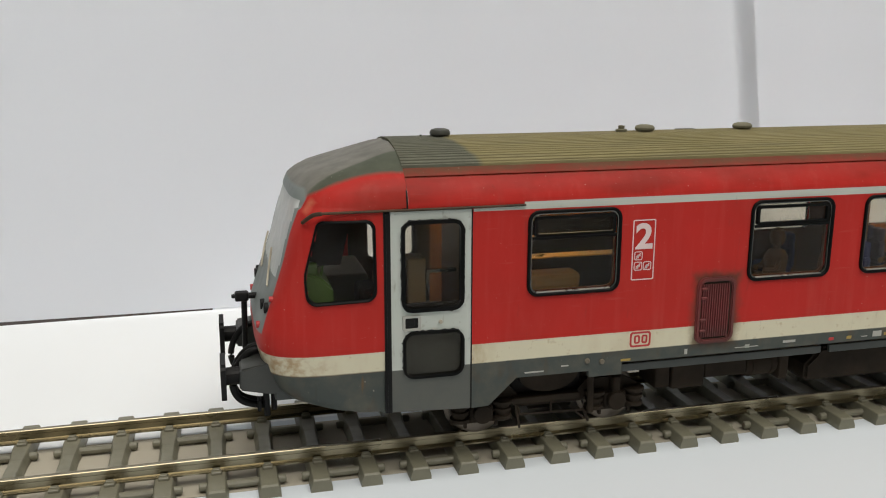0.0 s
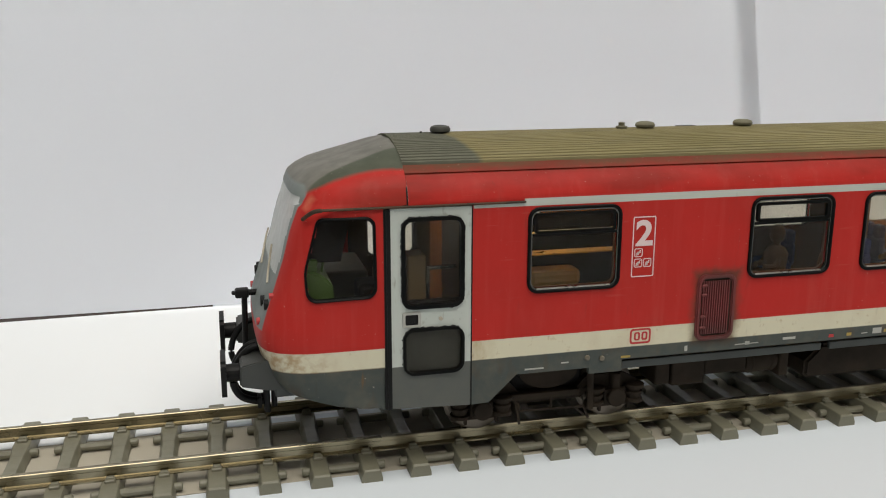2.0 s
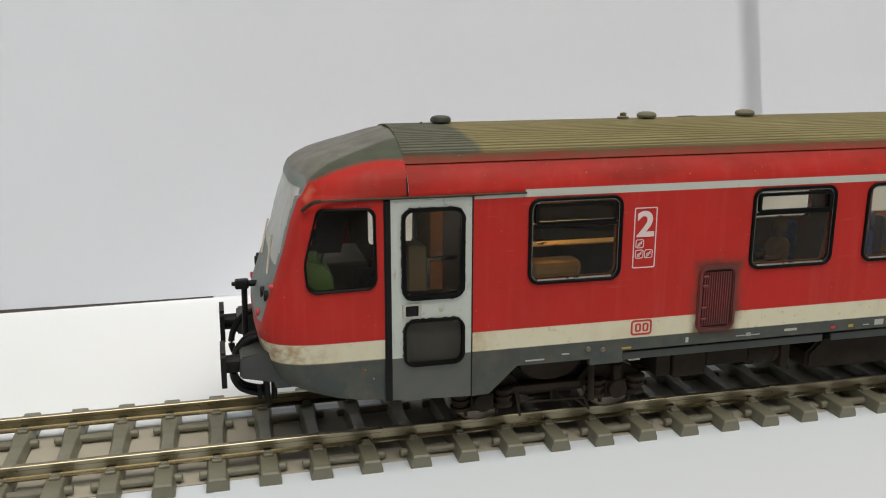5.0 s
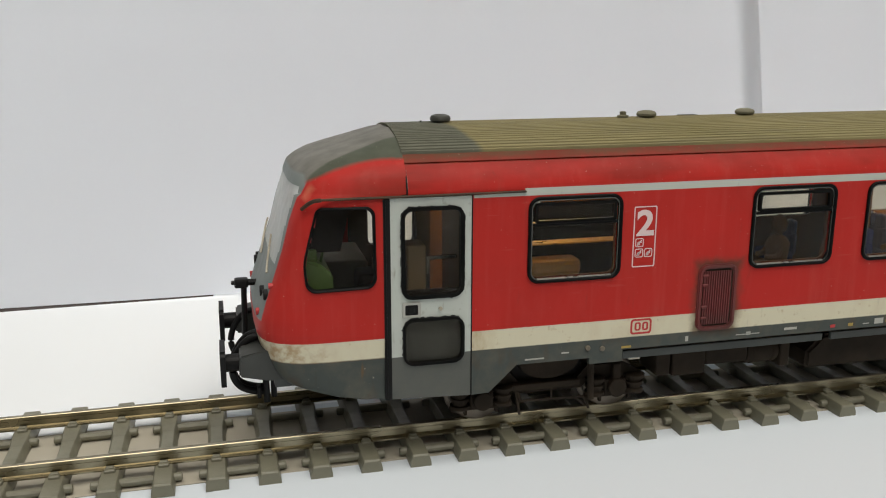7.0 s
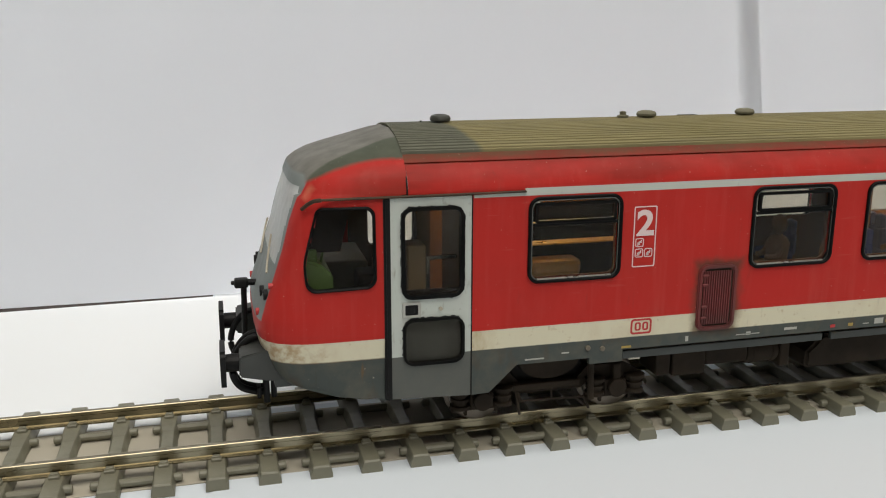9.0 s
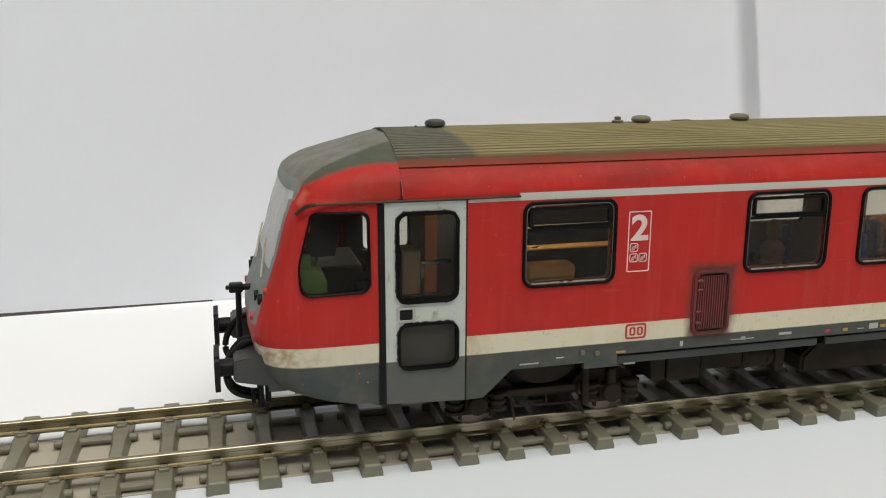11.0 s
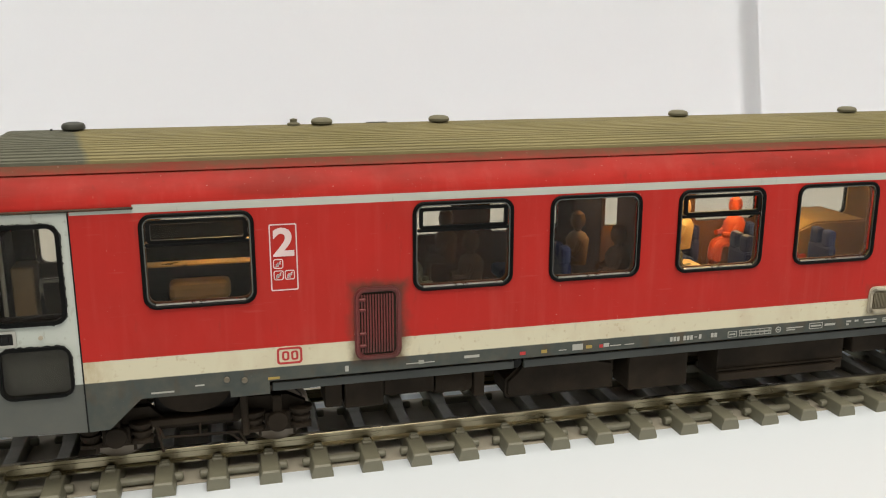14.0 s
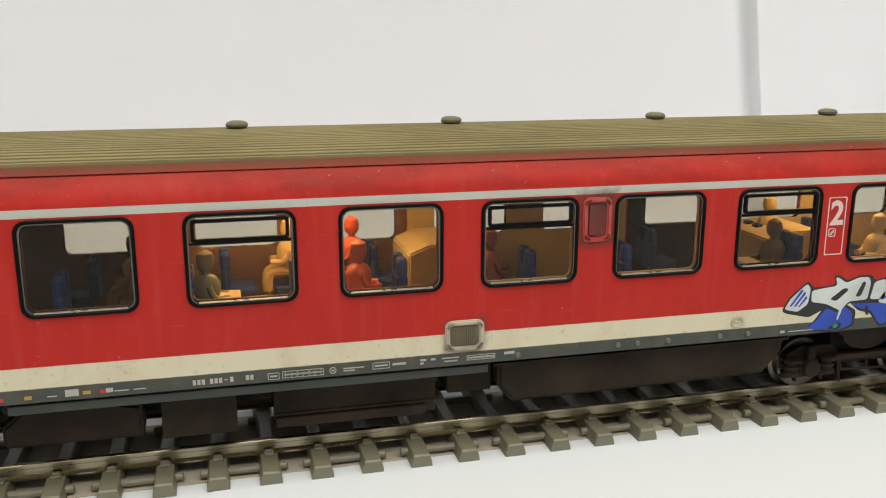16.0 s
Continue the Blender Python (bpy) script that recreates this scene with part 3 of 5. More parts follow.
    box(bm, -9.6, 19.8, -HALF - 0.4, -HALF + 0.3, 37.3, 37.6, 0.1, 1)
    tube(bm, curve_pts([(-9.4, -HALF - 0.1, 37.45), (-10.4, -HALF + 0.15, 37.3), (-11.2, -HALF + 0.75, 36.75), (-11.9, -HALF + 1.7, 36.0)]), 0.3, 8)
    part("drip_rail", bm, GRIME, car, "dark grimy drip rail")


body_shell()

# ---- cab nose ----
NOSE = [(7.5, -1.6, 0.99), (7.8, -6.0, 0.985), (8.3, -9.8, 0.98), (9.0, -12.6, 0.975), (10.0, -15.2, 0.975), (11.0, -16.5, 0.98), (12.5, -17.4, 0.985), (14.1, -18.0, 0.99), (16.0, -18.5, 0.995), (18.0, -18.9, 1.0),
        (20.0, -18.8, 1.0), (22.5, -18.0, 1.0), (25.5, -16.9, 1.0), (30.0, -15.3, 1.0), (35.0, -13.9, 1.0), (37.6, -13.2, 0.995), (39.0, -12.9, 0.975), (40.2, -12.5, 0.95), (41.2, -11.4, 0.92), (42.0, -9.8, 0.88), (42.8, -7.0, 0.83), (43.6, -4.0, 0.76), (44.5, -1.0, 0.64), (45.25, 1.2, 0.42), (45.65, 2.2, 0.15)]


def nose_at(z):
    """Front x, half width, back x and corner power of the nose at height z."""
    for (za, xa, wa), (zb, xb, wb) in zip(NOSE, NOSE[1:]):
        if za <= z <= zb + 1e-6:
            t = (z - za) / (zb - za)
            xf, w = xa + (xb - xa) * t, (wa + (wb - wa) * t)
            break
    hw = HALF * w
    if z > EAVE:
        hw = min(hw, HALF * math.sqrt(max(0.0, 1 - ((z - EAVE) / (CREST + 0.2 - EAVE)) ** 2)))
    back = -0.95 if z < 37.4 else 2.55
    p = 5.2 if z < 34 else max(3.0, 5.2 - (z - 34) * 0.3)
    return xf, max(hw, 0.3), back, p


def nose_y(x, z):
    xf, hw, back, p = nose_at(z)
    u = min(1.0, max(0.0, (back - x) / (back - xf)))
    return hw * (1 - u ** p) ** (1 / p)


def nose_x(y, z):
    xf, hw, back, p = nose_at(z)
    return back - (back - xf) * (1 - min(1, abs(y) / hw) ** p) ** (1 / p)


CABWIN = [(-9.5, 36.3), (-2.9, 36.3), (-2.1, 35.5), (-2.0, 25.6), (-2.9, 24.6), (-11.0, 24.4), (-11.9, 25.3), (-12.1, 28.6), (-10.2, 35.8)]


def inside(pt, poly):
    x, z = pt
    c = False
    for (xa, za), (xb, zb) in zip(poly, poly[1:] + poly[:1]):
        if (za > z) != (zb > z) and x < (xb - xa) * (z - za) / (zb - za) + xa:
            c = not c
    return c


def scaled(poly, s):
    cx, cz = sum(p[0] for p in poly) / len(poly), sum(p[1] for p in poly) / len(poly)
    return [(cx + (x - cx) * s, cz + (z - cz) * s) for x, z in poly]


def cab():
    bm = bmesh.new()
    zs = [7.5 + 0.42 * i for i in range(90)]
    zs = [z for z in zs if z < 45.5] + [45.6]
    rows, m = [], 130
    for z in zs:
        xf, hw, back, p = nose_at(z)
        a = np.concatenate([[0.0], np.geomspace(1e-6, math.pi / 2, 900)])
        a = np.concatenate([a, math.pi - a[-2::-1]])
        c, q = np.cos(a), np.abs(np.sin(a))
        xs, ys = back - (back - xf) * q ** (2 / p), -hw * np.sign(c) * np.abs(c) ** (2 / p)
        run = np.concatenate([[0.0], np.cumsum(np.hypot(np.diff(xs), np.diff(ys)))])
        u = np.linspace(0, run[-1], m + 1)
        rows.append([bm.verts.new((x, y, z)) for x, y in zip(np.interp(u, run, xs), np.interp(u, run, ys))])
    hole = scaled(CABWIN, 0.965)
    for a, b in zip(rows, rows[1:]):
        for i in range(m):
            q = (a[i].co + a[i + 1].co + b[i + 1].co + b[i].co) / 4
            if (abs(q.y) > 13.6 and inside((q.x, q.z), hole)) or (q.x < -10 and abs(q.y) < 11.4 and 27.6 < q.z < 38.6):
                continue
            bm.faces.new((a[i], a[i + 1], b[i + 1], b[i]))
    bmesh.ops.recalc_face_normals(bm, faces=bm.faces)
    bmesh.ops.solidify(bm, geom=bm.faces[:], thickness=0.5)
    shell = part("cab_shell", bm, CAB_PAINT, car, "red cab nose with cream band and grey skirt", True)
    # rubber frames and panes of the side windows
    for sy in (-1, 1):
        bm = bmesh.new()
        out = curve_loop(CABWIN)
        rings = []
        for s, o in ((1.0, -0.25), (1.0, 0.3), (0.97, 0.4), (0.935, 0.25), (0.925, -0.3)):
            rings.append([bm.verts.new((x, sy * (nose_y(x, z) + o), z)) for x, z in scaled(out, s)])
        n = len(out)
        for a, b in zip(rings, rings[1:]):
            for i in range(n):
                bm.faces.new((a[i], a[(i + 1) % n], b[(i + 1) % n], b[i]))
        part("cab_window_frame", bm, RUBBER, shell, "black rubber window seal", True)
        bm = bmesh.new()
        vs = [bm.verts.new((x, sy * (nose_y(x, z) - 0.15), z)) for x, z in scaled(out, 0.945)]
        c = bm.verts.new((-6.5, sy * (nose_y(-6.5, 30) - 0.15), 30))
        for i in range(n):
            bm.faces.new((vs[i], vs[(i + 1) % n], c))
        part("cab_window_pane", bm, PANE, shell, "dark glossy pane").visible_shadow = False
    # windscreen
    bm = bmesh.new()
    ny, nz = 24, 14
    grid = [[bm.verts.new((nose_x(y, z) + 0.12, y, z)) for y in [-11.9 + 23.8 * i / ny for i in range(ny + 1)]] for z in [27.2 + 11.8 * j / nz for j in range(nz + 1)]]
    for a, b in zip(grid, grid[1:]):
        for i in range(ny):
            bm.faces.new((a[i], a[i + 1], b[i + 1], b[i]))
    part("windscreen", bm, CLEAR_PANE, shell, "pale windscreen with its reflection put into the film colour", True).visible_shadow = False
    for y0 in (-9.5, 3.0):
        bm = bmesh.new()
        pts = [(nose_x(y0 + t * 7, 26 + t * 4) - 0.25, y0 + t * 7, 26 + t * 4) for t in [i / 8 for i in range(9)]]
        tube(bm, pts, 0.16, 6)
        part("wiper", bm, DULL, shell, "pale worn wiper")
    # headlight pairs and red tail lamps on the grey face
    for y in (-10.4, 10.4):
        bm = bmesh.new()
        for dy in (-1.1, 1.1):
            v = cyl(bm, (nose_x(y + dy, 23.3) - 0.35, y + dy, 23.3), (nose_x(y + dy, 23.3) + 0.6, y + dy, 23.3), 0.8, 16, bev=0.15)
        part("headlight", bm, BLACK, shell, "small round headlights in dark rims")
        bm = bmesh.new()
        cyl(bm, (nose_x(y, 20.6) - 0.35, y, 20.6), (nose_x(y, 20.6) + 0.4, y, 20.6), 0.55, 12, bev=0.12)
        part("tail_lamp", bm, SIGN_RED, shell, "red tail lamp")
    for z in (24.8,):
        bm = bmesh.new()
        cyl(bm, (nose_x(-12.4, z) - 0.4, -12.4, z), (nose_x(-12.4, z) + 0.4, -12.4, z), 0.4, 10)
        part("lamp_bracket", bm, SIGN_RED, shell, "small red bracket")
    # driver's desk, seat and bulkhead inside
    bm = bmesh.new()
    prism(bm, [(-13.5, 14), (-7.7, 14), (-7.7, 26.0), (-9.6, 27.8), (-13.2, 28.6), (-13.8, 26)], -13.2, 13.2)
    bmesh.ops.bevel(bm, geom=bm.edges[:], offset=0.35, segments=2, affect="EDGES")
    box(bm, -11.6, -9.8, -12.4, -10.6, 27.6, 29.6, 0.25)
    cyl(bm, (-9.4, -10.5, 26.0), (-8.6, -10.5, 29.8), 0.2, 8)
    part("driver_desk", bm, GREEN, car, "green plastic driver's desk")
    bm = bmesh.new()
    box(bm, -3.4, 2.0, -9, -3, 14, 24.5, 0.7)
    box(bm, 0.8, 2.4, -9, -3, 24, 33, 0.7)
    part("driver_seat", bm, DARK_IN, car, "dark driver's seat")
    bm = bmesh.new()
    box(bm, -8.0, -1.2, -4.0, 9.0, 14, 25.5, 0.4)
    part("control_stand", bm, OLIVE_FIG, car, "olive moulded control stand")
    bm = bmesh.new()
    prism(bm, [(-11.8, 29), (-6.4, 29), (-4.4, 37), (-11.8, 37)], -11.5, -8.8)
    part("sun_blind", bm, DARK_IN, car, "black sun blind")
    bm = bmesh.new()
    box(bm, -0.6, 0.1, -15.2, -4.0, 14, 26)
    box(bm, 13.0, 13.6, -14.9, 6, 14, 39.0)
    part("bulkhead", bm, BROWN, car, "brown cab bulkhead")
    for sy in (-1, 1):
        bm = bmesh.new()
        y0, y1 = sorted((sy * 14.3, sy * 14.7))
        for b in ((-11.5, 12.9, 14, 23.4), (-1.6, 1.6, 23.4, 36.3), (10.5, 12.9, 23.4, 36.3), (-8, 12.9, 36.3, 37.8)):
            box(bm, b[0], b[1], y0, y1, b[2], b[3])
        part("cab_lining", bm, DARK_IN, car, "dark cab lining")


def curve_loop(poly, n=4, rmax=1.0):
    """A rounded closed outline."""
    P = [Vector(p) for p in poly]
    out = []
    for i in range(len(P)):
        a, b, c = P[i - 1], P[i], P[(i + 1) % len(P)]
        r = min(rmax, (a - b).length * 0.45, (c - b).length * 0.45)
        p, q = b + (a - b).normalized() * r, b + (c - b).normalized() * r
        for k in range(n + 1):
            t = k / n
            v = p * (1 - t) ** 2 + b * 2 * t * (1 - t) + q * t * t
            out.append((v.x, v.y))
    return out


cab()

# ---- door beside the cab ----
PANEL = plain("grey_panel", (0.05, 0.056, 0.056), 0.5, var=0.35)


def door(sy):
    m = Mat("door_paint_" + ("near" if sy < 0 else "far"), 0.45)
    x, y, z = m.xyz()
    w = m.mix(m.step(m.noise(0.3, 5), 0.45, 0.75), WHITE, (0.5, 0.52, 0.48))
    w = m.mix(m.math("MULTIPLY", m.step(m.noise(0.9, 6), 0.62, 0.72), 0.5), w, (0.22, 0.2, 0.15))
    g = m.mix(m.noise(0.4, 5), GREY, (0.10, 0.10, 0.085))
    w = m.mix(m.math("MULTIPLY", m.step(m.noise(1.1, 6, (1, 1, 0.25)), 0.62, 0.72), 0.55), w, (0.20, 0.17, 0.12))
    c = m.mix(m.step(z, 13.95, 14.05), g, w)
    # black paint spilled round the seals, dark run along the lock rail
    for x0, x1, z0, z1 in ((1.5, 10.7, 22.55, 35.9), (1.65, 10.75, 12.55, 19.65)):
        dx = m.math("SUBTRACT", m.math("ABSOLUTE", m.math("SUBTRACT", x, (x0 + x1) / 2)), (x1 - x0) / 2)
        dz = m.math("SUBTRACT", m.math("ABSOLUTE", m.math("SUBTRACT", z, (z0 + z1) / 2)), (z1 - z0) / 2)
        cx, cz = [m.math("MAXIMUM", m.math("ADD", d, 1.7), 0.0) for d in (dx, dz)]
        corner = m.math("SUBTRACT", m.math("SQRT", m.math("ADD", m.math("MULTIPLY", cx, cx), m.math("MULTIPLY", cz, cz))), 1.7)
        far = m.math("ADD", corner, m.math("MULTIPLY", m.math("SUBTRACT", m.noise(1.3, 4), 0.5), 0.9))
        c = m.mix(m.step(far, 0.1, 0.02), c, (0.012, 0.012, 0.012))
    m.base(c)
    m.bump(m.noise(1.6, 5), 0.03, 0.5)
    bm = bmesh.new()
    holed(bm, [(0.0, 7.6), (11.75, 7.1), (11.75, 37.15), (0.0, 37.2)], [rr(1.9, 10.3, 22.9, 35.5, 1.2)[::-1], rr(2.0, 10.4, 12.9, 19.3, 1.2)[::-1]], sy * (HALF - 0.05), sy * (HALF - 0.8))
    d = part("door", bm, m.m, car, "white folding door with grey lower end")
    for a, b, r in (((1.5, 10.7, 22.55, 35.9), 1.9, 0.55), ((1.65, 10.75, 12.55, 19.65), 1.9, 0.42)):
        bm = bmesh.new()
        ring(bm, rr(*a, 1.7), rr(a[0] + r, a[1] - r, a[2] + r, a[3] - r, 1.1), sy * (HALF + 0.32), sy * (HALF - 0.6))
        fr = part("window_seal", bm, RUBBER, d, "black rubber seal")
        bm = bmesh.new()
        prism(bm, rr(a[0] + r, a[1] - r, a[2] + r, a[3] - r, 1.1), sy * (HALF - 0.15), sy * (HALF - 0.35))
        part("pane", bm, PANE, d).visible_shadow = False
    bm = bmesh.new()
    ring(bm, rr(1.6, 4.3, 19.85, 22.1, 0.3), rr(2.0, 3.9, 20.2, 21.75, 0.2), sy * (HALF + 0.12), sy * (HALF - 0.1))
    part("lock_plate", bm, PALE, d, "worn white lock plate")
    bm = bmesh.new()
    box(bm, 2.0, 3.9, min(sy * HALF, sy * (HALF - 0.2)), max(sy * HALF, sy * (HALF - 0.2)), 20.2, 21.75)
    box(bm, 2.5, 3.4, min(sy * (HALF + 0.15), sy * (HALF - 0.2)), max(sy * (HALF + 0.15), sy * (HALF - 0.2)), 20.5, 21.4, 0.15)
    part("lock", bm, BLACK, d)
    bm = bmesh.new()
    cyl(bm, (7.2, sy * (HALF - 0.2), 20.9), (7.2, sy * (HALF + 0.2), 20.9), 0.3, 12)
    part("button", bm, DULL, d)
    bm = bmesh.new()
    ya, yb = sorted((sy * (HALF + 0.05), sy * (HALF - 1.2)))
    box(bm, -1.0, -0.005, ya, yb, 7.6, 37.1)
    box(bm, -0.62, -0.42, *sorted((sy * (HALF + 0.2), sy * HALF)), 7.6, 37.1)
    part("door_gap", bm, BLACK, d, "black rubber door edge")
    bm = bmesh.new()
    box(bm, 11.77, 11.93, ya, yb, 7.2, 37.1)
    part("door_joint", bm, BLACK, d)
    if sy < 0:
        bm = bmesh.new()
        box(bm, 1.8, 10.6, -15.5, -15.35, 12.0, 20.0)
        part("lower_panel", bm, PANEL, d, "grey panel behind the lower pane")


door(-1)
door(1)

# ---- side windows ----


def side_windows():
    made = {}
    for sy in (-1, 1):
        for a, b, split in WINDOWS:
            key = (sy, split, round(b - a, 1))
            if key not in made:
                w = b - a
                bm = bmesh.new()
                ring(bm, rr(0, w, WZ0, WZ1, 1.7), rr(0.48, w - 0.48, WZ0 + 0.48, WZ1 - 0.48, 1.3), sy * (HALF + 0.38), sy * (HALF - 0.75))
                bmesh.ops.bevel(bm, geom=[e for e in bm.edges if all(abs(abs(v.co.y) - HALF - 0.38) < 1e-4 for v in e.verts)], offset=0.12, segments=1, affect="EDGES")
                f = part("window", bm, RUBBER, car, "black-framed side window", True)
                bm = bmesh.new()
                ring(bm, rr(0.46, w - 0.46, WZ0 + 0.46, WZ1 - 0.46, 1.3), rr(0.66, w - 0.66, WZ0 + 0.66, WZ1 - 0.66, 1.15), sy * (HALF + 0.12), sy * (HALF - 0.3))
                trim = part("inner_trim", bm, TRIM, f, "thin metal inner edge")
                bm = bmesh.new()
                prism(bm, rr(0.55, w - 0.55, WZ0 + 0.55, WZ1 - 0.55, 1.2), sy * (HALF - 0.12), sy * (HALF - 0.3))
                pane = part("pane", bm, PANE, f)
                pane.visible_shadow = False
                # extra bright bar stands for the highlight on the trim's lower edge
                bm = bmesh.new()
                box(bm, 1.5, w - 1.5, *sorted((sy * (HALF + 0.2), sy * (HALF - 0.2))), WZ0 + 0.5, WZ0 + 0.72, 0.08, 2)
                glint = part("sill_glint", bm, CHROME, f, "metal bar added for the bright glint along the sill")
                tr = None
                if split:
                    bm = bmesh.new()
                    zt = WZ1 - 3.9
                    box(bm, 0.7, w - 0.7, *sorted((sy * (HALF + 0.3), sy * (HALF - 0.3))), zt - 0.45, zt, 0.12, 1)
                    ring(bm, rr(1.0, w - 1.0, zt, WZ1 - 0.9, 0.4), rr(1.45, w - 1.45, zt + 0.4, WZ1 - 1.35, 0.25), sy * (HALF + 0.3), sy * (HALF - 0.25))
                    tr = part("hopper_frame", bm, RUBBER, f, "hinged upper light frame")
                made[key] = (f, trim, pane, tr, glint)
                f.location.x = a * MM
            else:
                f, trim, pane, tr, glint = made[key]
                g = share("window", f, car, a)
                g["label"] = f["label"]
                share("inner_trim", trim, g)
                share("sill_glint", glint, g)
                share("pane", pane, g).visible_shadow = False
                if tr:
                    share("hopper_frame", tr, g)


side_windows()

# ---- roof fittings ----


def roof_fittings():
    bm = bmesh.new()
    lathe(bm, [(0.7, -0.6), (0.7, 0.25), (1.4, 0.3), (1.6, 0.42), (1.62, 0.8), (1.4, 1.15), (0.85, 1.33), (0.2, 1.38)], (0, 0, 0))
    first = part("roof_vent", bm, VENT, car, "round dark grey mushroom vent", True)
    first.location = (11.2 * MM, 0, (CREST + 0.25) * MM)
    first.data.materials[0] = DARK_VENT
    bm = bmesh.new()
    lathe(bm, [(0.7, -0.6), (0.7, 0.25), (1.4, 0.3), (1.6, 0.42), (1.62, 0.75), (1.4, 1.05), (0.85, 1.22), (0.2, 1.26)], (0, 0, 0))
    first = part("roof_vent", bm, VENT, car, "round dusty mushroom vent", True)
    first.location = (46.2 * MM, 0, (CREST + 0.25) * MM)
    for x in (64.4, 105.5, 138.2, 173.2, 206.2, 232.0):
        share("roof_vent", first, car, x, 0, CREST + 0.25)
    bm = bmesh.new()
    lathe(bm, [(0.9, -0.5), (0.95, 0.3), (0.5, 0.45), (0.55, 0.9), (0.2, 1.0)], (42.0, 0, CREST + 0.45), 14)
    part("roof_pipe", bm, VENT, car, "short exhaust stub", True)
    bm = bmesh.new()
    box(bm, 53.4, 56.8, 1.6, 3.2, CREST - 0.4, CREST + 0.4, 0.15)
    part("roof_plate", bm, BLACK, car, "low dark roof plate")
    bm = bmesh.new()
    cyl(bm, (8.2, 0.4, CREST), (8.2, 0.4, CREST + 0.65), 0.16, 8)
    part("antenna_stub", bm, BLACK, car)


roof_fittings()

# ---- buffers, coupling and hoses at the front ----


def front_gear():
    for y in (-10.0, 10.0):
        bm = bmesh.new()
        prism(bm, [(-14.0, 15.3), (-17.5, 15.3), (-21.2, 14.7), (-21.4, 11.6), (-17.0, 10.6), (-14.0, 10.6)], y - 2.7, y + 2.7)
        bmesh.ops.bevel(bm, geom=bm.edges[:], offset=0.25, segments=2, affect="EDGES")
        shoe = part("buffer_housing", bm, HOUSING, car, "dark grey buffer housing")
        bm = bmesh.new()
        cyl(bm, (-23.2, y, 13.0), (-20.5, y, 13.0), 1.3, 18)
        part("buffer_shaft", bm, BLACK, shoe)
        bm = bmesh.new()
        prism(bm, [(-23.95, 10.3), (-23.2, 10.3), (-23.2, 15.7), (-23.95, 15.7)], y - 3.3, y + 3.3)
        bmesh.ops.bevel(bm, geom=[e for e in bm.edges if abs(e.verts[0].co.x - e.verts[1].co.x) > 0.1], offset=0.7, segments=3, affect="EDGES")
        part("buffer_disc", bm, BLACK, shoe, "black rectangular buffer plate")
    bm = bmesh.new()
    box(bm, -16.5, -12.0, -12.5, 12.5, 9.4, 15.0, 0.4)
    part("buffer_beam", bm, SILL, car, "grey buffer beam")
    for y, r in ((-7.6, 0.55), (-5.6, 0.5), (5.8, 0.5)):
        bm = bmesh.new()
        tube(bm, curve_pts([(-16.5, y, 16.0), (-19.6, y, 15.6), (-21.6, y, 13.4), (-22.3, y, 10.6), (-21.3, y, 8.3), (-19.0, y, 7.3), (-17.2, y, 7.2)]), r, 12)
        part("brake_hose", bm, BLACK, car, "black bent brake hose", True)
    bm = bmesh.new()
    tube(bm, [(-17.6, -8.0, 11.5), (-17.5, -8.0, 5.6)], 0.5, 10)
    tube(bm, [(-16.4, -7.0, 11.5), (-16.4, -7.0, 6.0)], 0.45, 10)
    box(bm, -18.9, -18.3, -8.6, -6.6, 6.4, 8.2, 0.2)
    part("rail_guard", bm, BLACK, car, "black rail guard bars")
    bm = bmesh.new()
    box(bm, -21.3, -19.2, -0.9, 0.9, 21.4, 22.8, 0.3)
    cyl(bm, (-19.9, 0, 21.8), (-20.1, 0, 12.5), 0.45, 10)
    box(bm, -21.8, -18.5, -0.6, 0.6, 21.9, 22.4, 0.2)
    cyl(bm, (-19.5, 0, 22.1), (-17.8, 0, 22.1), 0.5, 10)
    part("coupling_cable", bm, BLACK, car, "black coupling plug on a stem")
    bm = bmesh.new()
    box(bm, -20.5, -16.0, -2.2, 2.2, 9.0, 12.5, 0.4)
    part("coupler", bm, BLACK, car, "black coupler head")


front_gear()

# ---- under the floor ----


